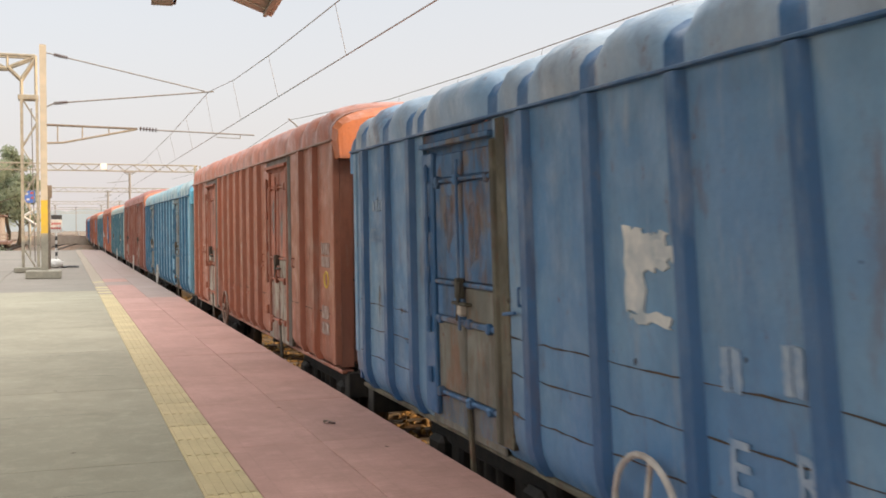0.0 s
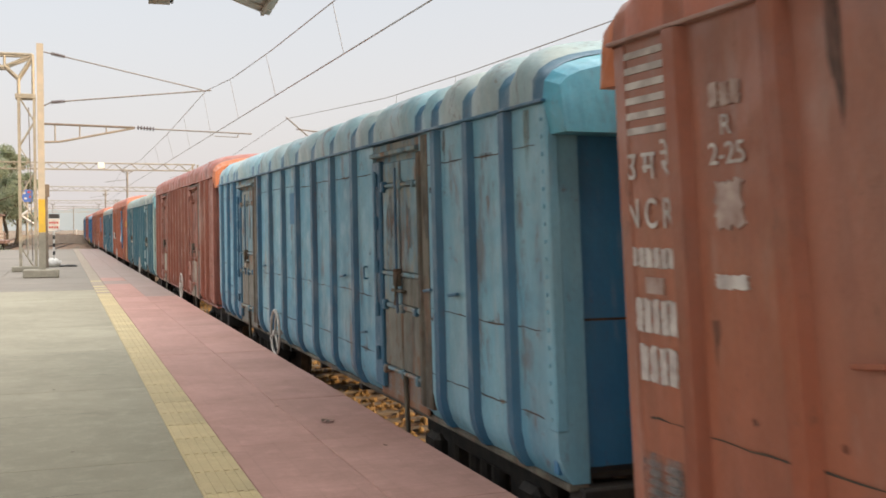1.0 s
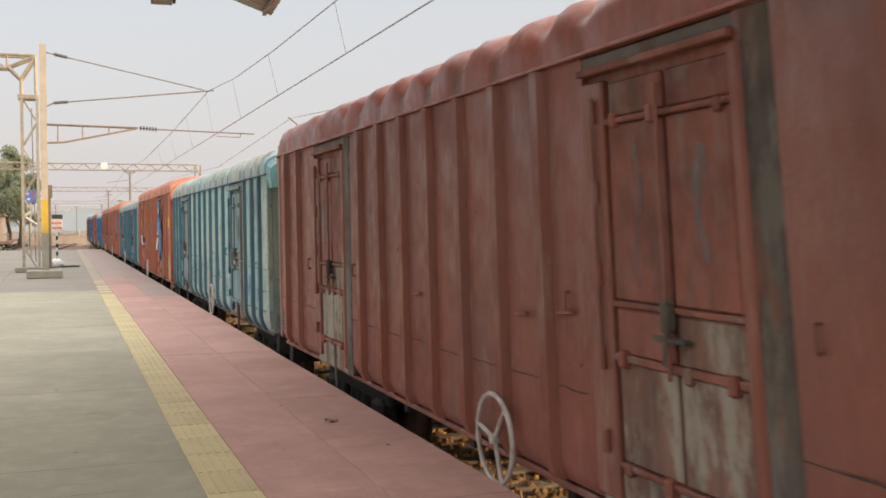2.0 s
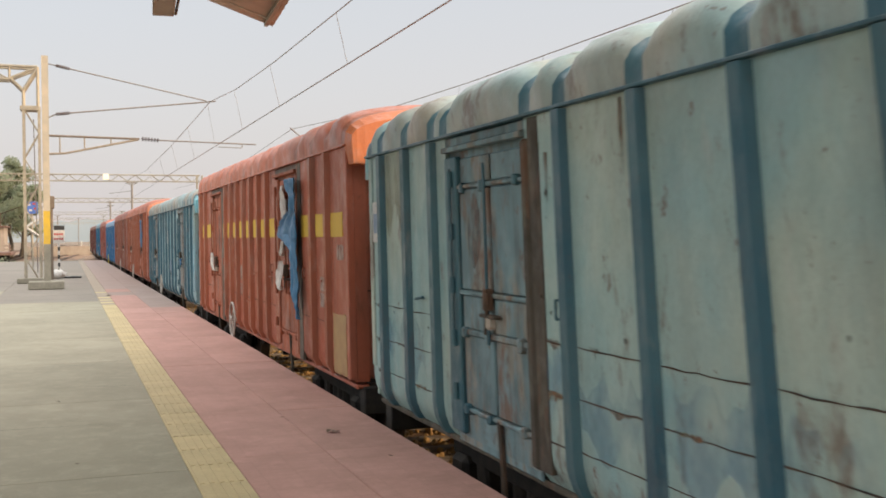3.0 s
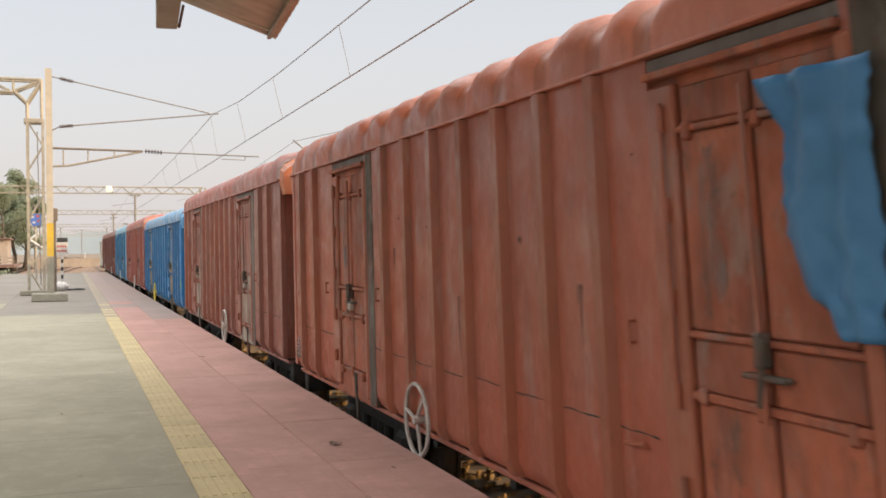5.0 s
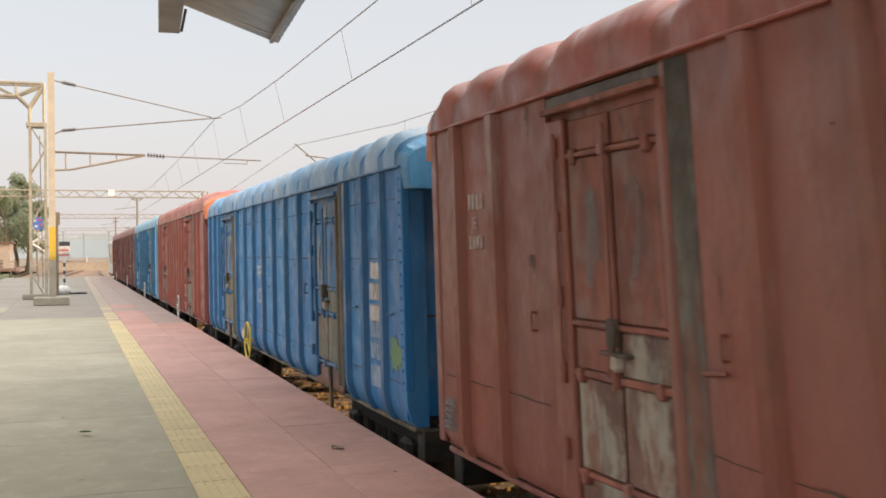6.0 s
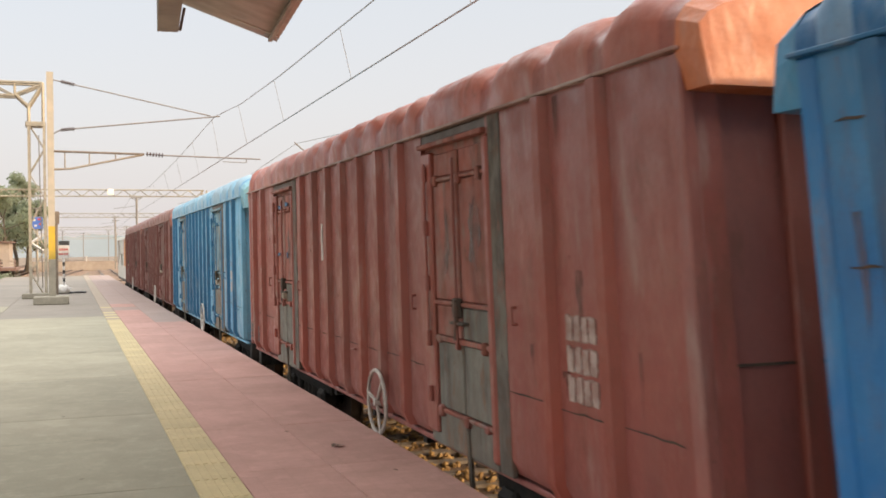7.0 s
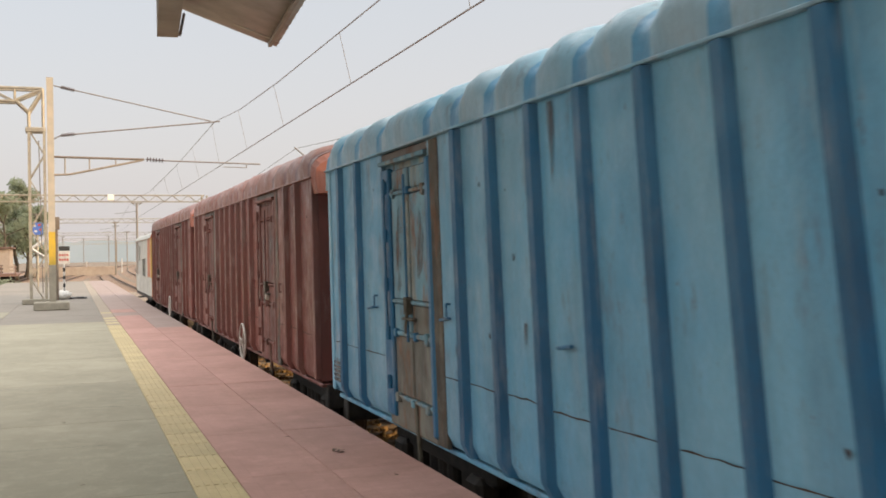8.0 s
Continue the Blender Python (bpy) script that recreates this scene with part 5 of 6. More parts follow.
# ---- the guard's van at the end of the train ----
def brake_van(y0):
    m_body = paint("van_cream_paint", (0.62, 0.60, 0.53, 1), (0.54, 0.53, 0.47, 1), 0.12, 0.3)
    m_end = paint("van_orange_paint", (0.58, 0.17, 0.05, 1), (0.52, 0.15, 0.06, 1), 0.1, 0.2)
    # yellow of the near corner pillar: sunlight on that edge, put into the colour
    m_pillar = paint("van_yellow_paint", (0.74, 0.46, 0.12, 1), (0.70, 0.44, 0.14, 1), 0.08, 0.15)
    m_glass = plain("van_window", (0.03, 0.035, 0.04, 1), (0.05, 0.055, 0.06, 1), 3, 0.15, 0, 0)
    L, W = 9.3, 1.56
    v = empty("brake_van", track_pose(y0), "cream guard's van with an orange end, coupled last", "guard's van")
    part("floor", a_box(-W, W, 0, L, 0.92, 1.06, 0.01), M_DARK, v)
    for s in (-1, 1):
        a, b = sorted((s * (W - 0.06), s * W))
        # the end next to the wagons is orange, the rest of the side cream
        part("side_wall", a_box(a, b, 1.2, 2.2, 1.75, 3.2), m_end, v, "orange end of the side")
        part("side_wall", a_box(a, b, 1.2, 2.2, 1.06, 1.745), m_body, v)
        for ya, yb, za, zb in ((2.2, 3.4, 1.06, 3.2), (3.4, 5.0, 1.06, 1.75), (3.4, 5.0, 2.45, 3.2), (5.0, 6.6, 1.06, 3.2), (6.6, 7.4, 1.06, 2.35), (6.6, 7.4, 3.0, 3.2), (7.4, 8.1, 1.06, 3.2)):
            part("side_panel", a_box(a, b, ya, yb, za, zb), m_body, v)
        for ya, yb, za, zb in ((3.4, 5.0, 1.75, 2.45), (6.6, 7.4, 2.35, 3.0)):
            pane = part("window_pane", a_box(*sorted((s * (W - 0.05), s * (W - 0.03))), ya, yb, za, zb), m_glass, v)
            bm = bmesh.new()
            for y_a, y_b, z_a, z_b in ((ya - 0.05, yb + 0.05, za - 0.05, za), (ya - 0.05, yb + 0.05, zb, zb + 0.05), (ya - 0.05, ya, za, zb), (yb, yb + 0.05, za, zb), ((ya + yb) / 2 - 0.02, (ya + yb) / 2 + 0.02, za, zb)):
                box(bm, *sorted((s * (W - 0.02), s * (W + 0.015))), y_a, y_b, z_a, z_b)
            part("window_frame", bm, m_body, pane)
        for ya, yb in ((0.02, 1.2), (8.1, L - 0.02)):
            near = ya < 1
            part("verandah_rail", a_box(*sorted((s * (W - 0.05), s * W)), ya, yb, 1.06, 1.75), m_body, v)
            if near:
                part("verandah_screen", a_box(*sorted((s * (W - 0.05), s * W)), 0.5, yb, 1.754, 3.2), m_end, v)
            part("corner_pillar", a_box(*sorted((s * (W - 0.09), s * (W + 0.02))), 0.02 if near else L - 0.12, 0.5 if near else L - 0.02, 1.06 if not near else 1.754, 3.2), m_pillar if near else m_body, v)
        for z in (0.50, 0.75):
            part("step_board", a_box(*sorted((s * (W - 0.28), s * (W - 0.02))), 8.2, 9.1, z, z + 0.04), M_DARK, v)
    for y in (1.2, 8.1):
        part("bulkhead", a_box(-W + 0.06, W - 0.06, y - 0.03, y + 0.03, 1.06, 3.2), m_end, v)
    for y in (0.0, L - 0.06):
        part("end_panel", a_box(-W, W, y, y + 0.06, 1.06, 1.95), m_end, v)
    d = [(x, z * 0.8) for x, z in dome(TALL)]
    roof = new("roof", grid_mesh("roof", [[(x, y, 3.2 + z) for x, z in d] for y in (-0.1, 3, 6, L + 0.1)], m_body))
    roof.parent = v
    for y in (-0.1, L + 0.1):
        bm = bmesh.new()
        bm.faces.new([bm.verts.new((x, y, 3.2 + z)) for x, z in d])
        part("roof_end", bm, m_end, v)
    for s in (-1, 1):
        # near steps are coloured ochre to look sunlit
        part("step_board", a_box(*sorted((s * (W - 0.25), s * W)), 0.1, 1.1, 0.55, 0.62), M_YELLOWISH, v)
        part("sole_bar", a_box(*sorted((s * 0.9, s * 1.02)), 0, L, 0.62, 0.92), M_DARK, v)
    for y in (2.0, L - 2.0):
        bogie(v, y)
    return v


VAN = brake_van(LOCO_START)


# ---- ballast stones in the sunlit strip under the train ----
def ballast():
    m = Mat("ballast_stone", 0.9)
    m.colour(m.mix(m.island(), (0.46, 0.29, 0.115, 1), (0.28, 0.18, 0.085, 1))).bump(m.noise(30, 5), 0.4, 0.01)
    rng = np.random.default_rng(7)
    n = 9000
    phi = (1 + 5 ** 0.5) / 2
    base = np.array([(-1, phi, 0), (1, phi, 0), (-1, -phi, 0), (1, -phi, 0), (0, -1, phi), (0, 1, phi), (0, -1, -phi), (0, 1, -phi), (phi, 0, -1), (phi, 0, 1), (-phi, 0, -1), (-phi, 0, 1)]) / 1.9
    tri = np.array([(0, 11, 5), (0, 5, 1), (0, 1, 7), (0, 7, 10), (0, 10, 11), (1, 5, 9), (5, 11, 4), (11, 10, 2), (10, 7, 6), (7, 1, 8), (3, 9, 4), (3, 4, 2), (3, 2, 6), (3, 6, 8), (3, 8, 9), (4, 9, 5), (2, 4, 11), (6, 2, 10), (8, 6, 7), (9, 8, 1)])
    ctr = np.stack([rng.uniform(2.7, 6.4, n), 3 + 38 * rng.random(n) ** 1.4, rng.uniform(-1.0, -0.955, n)], 1)
    size = rng.uniform(0.025, 0.058, (n, 1, 1))
    v = base[None] * size * rng.uniform(0.65, 1.3, (n, 12, 1)) * rng.uniform(0.7, 1.25, (n, 1, 3)) + ctr[:, None]
    f = tri[None] + (np.arange(n) * 12)[:, None, None]
    me = bpy.data.meshes.new("ballast_stones")
    me.from_pydata(v.reshape(-1, 3).tolist(), [], f.reshape(-1, 3).tolist())
    me.materials.append(m.m)
    tagged(new("ballast_stones", me), "yellow-brown crushed ballast stones between the rails", "ballast", kind="stuff")


ballast()


# ---- overhead line: mast, lattice portal, cantilever and wires ----
MY = 37.2


def insulator(bm, p, q, r=0.06, n=7):
    p, q = Vector(p), Vector(q)
    bar(bm, p, q, 0.018, 8)
    for i in range(n):
        c = p + (q - p) * ((i + 0.5) / n)
        d = (q - p).normalized() * 0.022
        bar(bm, c - d, c + d, r, 12)
    return bm


def mast():
    m = empty("catenary_mast", pose(-0.61, MY, 0), "cream steel catenary mast with a yellow band on a concrete foot", "mast")
    bm = bmesh.new()
    section = [(-0.105, -0.11), (0.105, -0.11), (0.105, -0.095), (0.012, -0.095), (0.012, 0.095), (0.105, 0.095), (0.105, 0.11), (-0.105, 0.11), (-0.105, 0.095), (-0.012, 0.095), (-0.012, -0.095), (-0.105, -0.095)]
    lo, hi = [[bm.verts.new((x, y, z)) for x, y in section] for z in (0.25, 7.75)]
    for i in range(12):
        bm.faces.new((lo[i], lo[(i + 1) % 12], hi[(i + 1) % 12], hi[i]))
    bm.faces.new(hi)
    bmesh.ops.recalc_face_normals(bm, faces=bm.faces[:])
    part("post", bm, M_MAST, m)
    part("foundation", a_box(-0.60, 0.52, -0.45, 0.45, 0, 0.27, 0.03), M_EDGE, m, "concrete foundation block")
    part("painted_band", a_box(-0.108, 0.108, -0.114, -0.110, 1.50, 2.60), M_BAND, m, "bright yellow painted band")
    part("grey_base", a_box(-0.108, 0.108, -0.114, -0.110, 0.27, 1.49), M_EDGE, m)
    ox = 0.61

    def P3(x, z):
        return (x + ox, 0, z)
    part("top_stay", bar(bmesh.new(), P3(-0.52, 7.50), P3(4.66, 6.44), 0.020), M_WIRE, m)
    part("stay_insulator", insulator(bmesh.new(), P3(-0.26, 7.45), P3(0.17, 7.36)), M_INSUL, m)
    bm = bar(bmesh.new(), P3(-0.52, 5.70), P3(-0.28, 5.83), 0.022)
    bar(bm, P3(-0.28, 5.83), P3(4.98, 6.44), 0.024)
    part("bracket_tube", bm, M_WIRE, m)
    tagged(part("tube_insulator", insulator(bmesh.new(), P3(-0.28, 5.83), P3(0.15, 5.88)), M_INSUL, m), kind="stuff")
    part("register_arm", bar(bmesh.new(), P3(-0.52, 5.11), P3(2.40, 5.06), 0.038), M_CABLE_POST, m)
    part("register_insulator", insulator(bmesh.new(), P3(2.45, 5.07), P3(3.05, 5.03), 0.075, 6), M_INSUL, m)
    part("register_tube", bar(bmesh.new(), P3(3.05, 5.03), P3(6.38, 4.95), 0.024), M_WIRE, m)
    bm = bar(bmesh.new(), P3(-0.52, 4.50), P3(0.0, 4.53), 0.036)
    bar(bm, P3(0.0, 4.53), P3(2.35, 5.04), 0.036)
    part("brace", bm, M_ARM, m)
    for x, z in ((-0.17, 4.53), (0.61, 4.66), (1.46, 4.85)):
        part("tie", bar(bmesh.new(), P3(x, z), P3(x, 5.09), 0.022), M_ARM, m)
    bm = bar(bmesh.new(), P3(5.9, 4.96), P3(5.88, 4.82), 0.016)
    bar(bm, P3(5.88, 4.82), P3(5.06, 4.84), 0.014)
    part("steady_arm", bm, M_WIRE, m)


mast()


def lattice_leg(name, x0, x1, y0, y1, h, parent=None, mat=None, bay=0.9, t=0.045):
    bm = bmesh.new()
    for x in (x0, x1):
        for y in (y0, y1):
            box(bm, x - t, x + t, y - t, y + t, 0, h)
    n = max(1, int(h / bay))
    for i in range(n):
        za, zb = h * i / n, h * (i + 1) / n
        for y in (y0, y1):
            bar(bm, (x0, y, za if i % 2 else zb), (x1, y, zb if i % 2 else za), 0.022, 5)
        for x in (x0, x1):
            bar(bm, (x, y0, za if i % 2 else zb), (x, y1, zb if i % 2 else za), 0.022, 5)
    return bm


def near_portal():
    p = empty("lattice_portal", pose(-1.22, 42.5, 0), "cream lattice steel portal standing on the platform", "portal")
    part("leg", lattice_leg("leg", -0.24, 0.30, -0.28, 0.28, 6.6), M_LATTICE, p)
    part("foundation", a_box(-0.55, 0.50, -0.5, 0.5, 0, 0.2, 0.03), M_EDGE, p, "concrete foundation block")
    part("head_plate", a_box(-0.36, 0.36, -0.34, 0.34, 6.5, 6.68, 0.02), M_LATTICE, p)
    bm = bmesh.new()
    for y in (-0.28, 0.28):
        bar(bm, (0.27, y, 6.6), (0.27, y, 8.15), 0.06, 6)
        bar(bm, (-0.24, y, 6.6), (-0.24, y, 7.25), 0.06, 6)
        bar(bm, (-0.24, y, 7.25), (0.27, y, 8.1), 0.06, 6)
        bar(bm, (-0.24, y, 7.25), (-0.72, y, 7.72), 0.06, 6)
        bar(bm, (0.27, y, 8.15), (-14.5, y, 8.15), 0.055, 6)
        bar(bm, (-0.72, y, 7.65), (-14.5, y, 7.65), 0.055, 6)
        bar(bm, (-0.72, y, 7.68), (0.25, y, 8.12), 0.05, 6)
        for i in range(14):
            x = -0.72 - i * 0.98
            bar(bm, (x, y, 7.65), (x, y, 8.15), 0.035, 5)
            bar(bm, (x, y, 7.65), (x - 0.98, y, 8.15), 0.03, 5)
    part("truss", bm, M_LATTICE, p)
    far = shared("leg", bpy.data.meshes.get("leg"), p, pose(-14.6, 0, -1.1))
    far.scale = (1, 1, 1.35)
    bm = bar(bmesh.new(), (0.1, -0.05, 6.2), (0.18, -0.05, 0.4), 0.02, 5)
    part("tension_rod", bm, M_WIRE, p)


near_portal()


def far_portal(y, xa, xb, z, lamp=None):
    p = empty("lattice_portal", pose(0, y, -1.1), "distant lattice steel portal across the tracks", "portal", "far portals")
    bm = bmesh.new()
    Z = z + 1.1
    for dy in (-0.3, 0.3):
        bar(bm, (xa, dy, Z), (xb, dy, Z), 0.05, 5)
        bar(bm, (xa, dy, Z - 0.62), (xb, dy, Z - 0.62), 0.05, 5)
        n = int((xb - xa) / 0.75)
        for i in range(n):
            a, b = xa + (xb - xa) * i / n, xa + (xb - xa) * (i + 1) / n
            bar(bm, (a, dy, Z - 0.62 if i % 2 else Z), (b, dy, Z if i % 2 else Z - 0.62), 0.028, 4)
    part("truss", bm, M_LATTICE, p)
    for x in (xa, xb):
        part("leg", lattice_leg("leg", x - 0.25, x + 0.25, -0.3, 0.3, Z, bay=1.2), M_LATTICE, p)
    if lamp:
        m = Mat("lit_lamp", 0.4)
        m.b.inputs["Emission Color"].default_value, m.b.inputs["Emission Strength"].default_value = (1.0, 0.86, 0.55, 1), 0.3
        m.colour((0.8, 0.75, 0.6, 1))
        part("lamp", a_box(lamp - 0.28, lamp + 0.28, -0.55, -0.35, Z - 0.5, Z + 0.05, 0.04), m.m, p, "lit floodlight on the portal")


far_portal(105, -18.0, 12.4, 7.74, 3.6)
far_portal(172, -18.0, 16.5, 7.9)
far_portal(262, -20.0, 20.0, 7.9)
far_portal(337, -24.0, 30.0, 7.9)
far_portal(430, -26.0, 36.0, 7.9)


M_POLE = plain("grey_pole", (0.26, 0.235, 0.20, 1), (0.20, 0.18, 0.155, 1), 4, 0.6, 0.2)


def t_mast(x, y, h=8.9):
    p = empty("line_mast", pose(x, y, -1.1), "grey line mast with a cross arm between tracks", "mast", "line masts")
    part("post", bar(bmesh.new(), (0, 0, 0), (0, 0, h), 0.11, 8), M_POLE, p)
    bm = bar(bmesh.new(), (-0.62, 0, h), (0.62, 0, h), 0.06, 6)
    bar(bm, (-0.55, 0, h), (0, 0, h - 0.35), 0.035, 5)
    bar(bm, (0.55, 0, h), (0, 0, h - 0.35), 0.035, 5)
    part("cross_arm", bm, M_POLE, p)
    part("bracket", bar(bmesh.new(), (0, 0, h - 0.9), (-2.4, 0, h - 1.2), 0.03, 5), M_WIRE, p)


for x, y in ((6.9, 121.0), (7.0, 185.0), (7.8, 205.0), (-4.4, 150.0), (-4.3, 210.0), (-10.0, 165.0), (12.0, 250.0), (-2.2, 300.0), (3.4, 330.0), (9.6, 300.0), (-8.6, 240.0), (14.0, 360.0)):
    t_mast(x, y)


def wire(name, points, r, label, drops=()):
    ob = empty(name, pose(0, 0, 0), label, "wire")
    bm = bmesh.new()
    for p, q in zip(points, points[1:]):
        bar(bm, p, q, r, 6)
    part("strand", bm, M_WIRE, ob)
    for p, q in drops:
        part("dropper", bar(bmesh.new(), p, q, 0.005, 5), M_WIRE, ob)


cat_pts = [(4.75, -14, 6.45), (4.75, -4, 5.98), (4.75, 6, 5.80), (4.75, 16.2, 5.79), (4.75, 18.7, 5.81), (4.75, 25, 5.87), (4.75, 31, 6.02), (4.80, 37.2, 6.42), (4.75, 44, 6.2), (4.75, 51.6, 6.04), (4.75, 69, 5.89), (4.75, 88, 6.4), (4.9, 112, 5.9), (6.0, 172, 6.4)]


def cat_z(y):
    for a, b in zip(cat_pts, cat_pts[1:]):
        if a[1] <= y <= b[1]:
            return a[2] + (b[2] - a[2]) * (y - a[1]) / (b[1] - a[1])


wire("contact_wire", [(5.05, -40, 4.93), (5.05, 37.2, 4.93), (5.05, 88, 4.93), (6.0, 172, 4.93)], 0.014, "taut dark contact wire above the train")
wire("catenary_wire", cat_pts, 0.012, "sagging catenary wire with droppers above the train",
     [((4.75, y, cat_z(y)), (5.05, y + 0.35, 4.93)) for y in (6.0, 12.6, 18.9, 25.6, 31.4, 37.6, 44.0, 51.0, 58.0, 66.0)])
wire("far_catenary_wire", [(9.5, -14, 5.9), (9.5, 2, 5.45), (9.5, 14, 5.38), (9.5, 24, 5.47), (9.5, 31, 5.63), (9.5, 46, 6.45), (9.6, 70, 5.6), (9.9, 105, 6.4)], 0.012, "catenary wire above the second track",
     [((9.5, y, z), (9.5, y + 0.2, 4.9)) for y, z in ((8, 5.41), (15, 5.39), (20, 5.43), (25, 5.5), (30, 5.6))])


def far_bracket():
    p = empty("cantilever_bracket", pose(12.8, 44.5, -1.1), "cantilever bracket and short mast beyond the train", "mast")
    part("post", bar(bmesh.new(), (0, 0, 0), (0, 0, 6.7), 0.11, 8), M_MAST, p)
    bm = bar(bmesh.new(), (0, 0, 6.62), (-3.25, 0, 6.95), 0.03, 6)
    bar(bm, (-3.7, 0, 7.45), (-2.2, 0, 6.2), 0.03, 6)
    part("arm", bm, M_WIRE, p)
    part("arm_insulator", insulator(bmesh.new(), (-0.7, 0, 6.69), (-0.25, 0, 6.64)), M_INSUL, p)


far_bracket()


# ---- the canopy whose corner shows overhead ----
def canopy():
    skew = -3.7
    ex, ey, ez = 2.64, 13.95, 4.50
    c = empty("platform_canopy", pose(ex, ey, ez, 0, 0, skew), "rusty corrugated platform canopy on steel girders", "canopy")
    rows = []
    n = 26
    for i in range(n * 8 + 1):
        y = -i * (16.0 / (n * 8))
        b = 0.007 * math.sin(i * math.pi / 2)
        rows.append([(-x, y, 0.364 * x + b) for x in (0.0, 0.9, 1.8, 2.7, 3.4)] + [(-3.4 - x, y, 0.364 * 3.4 - 0.364 * x + b) for x in (0.7, 1.4)])
    sheet = new("roof_sheet", grid_mesh("roof_sheet", rows, M_CANOPY, sharp=60))
    sol = sheet.modifiers.new("thickness", "SOLIDIFY")
    sol.thickness = 0.012
    sheet.parent = c
    for x in (0.10, 2.6, 4.7):
        z = 0.364 * min(x, 6.8 - x)
        part("purlin", a_box(-x - 0.025, -x + 0.025, -16, -0.04, z - 0.06, z - 0.015), M_GIRDER, c)
    part("edge_girder", a_box(-1.56, -1.30, -16, -0.40, -0.02, 0.44), M_GIRDER, c, "box girder under the sheet")
    part("edge_girder", a_box(-4.30, -4.10, -16, -0.40, 0.50, 0.88), M_GIRDER, c, "box girder under the sheet")
    m_trim = plain("pale_trim", (0.55, 0.50, 0.42, 1), (0.42, 0.38, 0.32, 1), 5, 0.6)
    part("front_batten", a_box(-0.62, -0.02, -0.35, -0.30, -0.018, 0.02), m_trim, c, at=pose(0, 0, 0, 0, 20, 0))
    part("bracket_scrap", bar(bmesh.new(), (-1.28, -0.42, 0.0), (-1.22, -0.36, 0.30), 0.02, 5), M_WIRE, c)
    for y in (-9.4, -14.6):
        part("column", a_box(-3.52, -3.28, y - 0.12, y + 0.12, -4.5 + 0.0, 1.15), M_GIRDER, c)
        part("cross_beam", a_box(-4.3, -1.2, y - 0.07, y + 0.07, 0.10, 0.36), M_GIRDER, c)


canopy()


# ---- signs and small things on the platform ----
def platform_things():
    s = empty("notice_board", pose(-0.32, 48.0, 0), "white board with red writing on a striped pole", "sign")
    m_blk, m_red = plain("black_paint", (0.02, 0.02, 0.02, 1), (0.04, 0.04, 0.04, 1), 6, 0.6), plain("red_paint", (0.45, 0.06, 0.05, 1), (0.38, 0.06, 0.05, 1), 6, 0.6)
    for i in range(7):
        part("pole_band", bar(bmesh.new(), (0, 0, 0.3 + i * 0.17), (0, 0, 0.47 + i * 0.17), 0.05, 10), (M_WHITE, m_blk)[i % 2], s)
    part("foot", bar(bmesh.new(), (0, 0, 0), (0, 0, 0.3), 0.12, 10), m_blk, s)
    part("board", a_box(-0.24, 0.24, -0.02, 0.02, 1.48, 2.04, 0.008), M_WHITE, s)
    for z in (1.62, 1.82):
        for i in range(4):
            part("writing_bar", a_box(-0.19 + i * 0.1, -0.12 + i * 0.1, -0.026, -0.02, z, z + 0.09), m_red, s)
    part("top_plate", a_box(-0.20, 0.24, -0.02, 0.02, 2.05, 2.24), m_blk, s)
    d = empty("cable_post", pose(-0.57, 45.6, 0), "dark iron cable post behind the mast", "post")
    part("tube", bar(bmesh.new(), (0, 0, 0), (0, 0, 3.42), 0.06, 10), M_CABLE_POST, d)
    part("junction_box", a_box(-0.12, 0.12, -0.1, 0.1, 2.9, 3.42, 0.02), M_CABLE_POST, d)
    # a sack and a dark cloth by the pole
    bm = bmesh.new()
    bmesh.ops.create_icosphere(bm, subdivisions=3, radius=1)
    for v in bm.verts:
        n = 0.25 * noise.noise(v.co * 2.1) + 0.08 * noise.noise(v.co * 6)
        v.co = Vector((v.co.x * 0.34, v.co.y * 0.3, max(0.0, v.co.z * 0.20 + 0.17))) * (1 + n)
    bag = new("white_sack", smooth(mesh_of("white_sack", bm, M_CLOTH), 180))
    bag.location = (-0.38, 46.6, 0)
    tagged(bag, "crumpled white plastic sack beside the sign pole", "sack")
    bm = bmesh.new()
    bmesh.ops.create_grid(bm, x_segments=14, y_segments=8, size=1)
    for v in bm.verts:
        v.co = Vector((v.co.x * 0.36, v.co.y * 0.25, 0.05 + 0.05 * noise.noise(v.co * 3)))
    bmesh.ops.solidify(bm, geom=bm.faces[:], thickness=0.03)
    rag = new("dark_cloth", mesh_of("dark_cloth", bm, m_blk))
    rag.location = (0.22, 46.9, 0.01)
    tagged(rag, "dark cloth lying flat beside the white sack", "cloth")
    # direction boards farther on
    a = empty("arrow_board", pose(-1.72, 60.0, 0), "white arrow-shaped board on a thin post", "sign")
    part("post", bar(bmesh.new(), (0, 0.05, 0), (0, 0.05, 2.7), 0.03, 6), M_LATTICE, a)
    bm = bmesh.new()
    bar(bm, (-0.32, 0, 2.29), (0.33, 0, 2.74), 0.07, 4)
    bar(bm, (-0.32, 0, 2.29), (0.33, 0, 1.84), 0.07, 4)
    part("arrow", bm, M_WHITE, a)
    b = empty("blue_sign", pose(-1.98, 70.0, 0), "small blue sign with white panels on a post", "sign")
    part("post", bar(bmesh.new(), (0, 0.05, 0), (0, 0.05, 4.0), 0.04, 6), M_LATTICE, b)
    m_blue = plain("sign_blue", (0.06, 0.13, 0.42, 1), (0.08, 0.16, 0.44, 1), 5, 0.5)
    part("panel", a_box(-0.30, 0.30, -0.02, 0.02, 3.25, 4.0), m_blue, b)
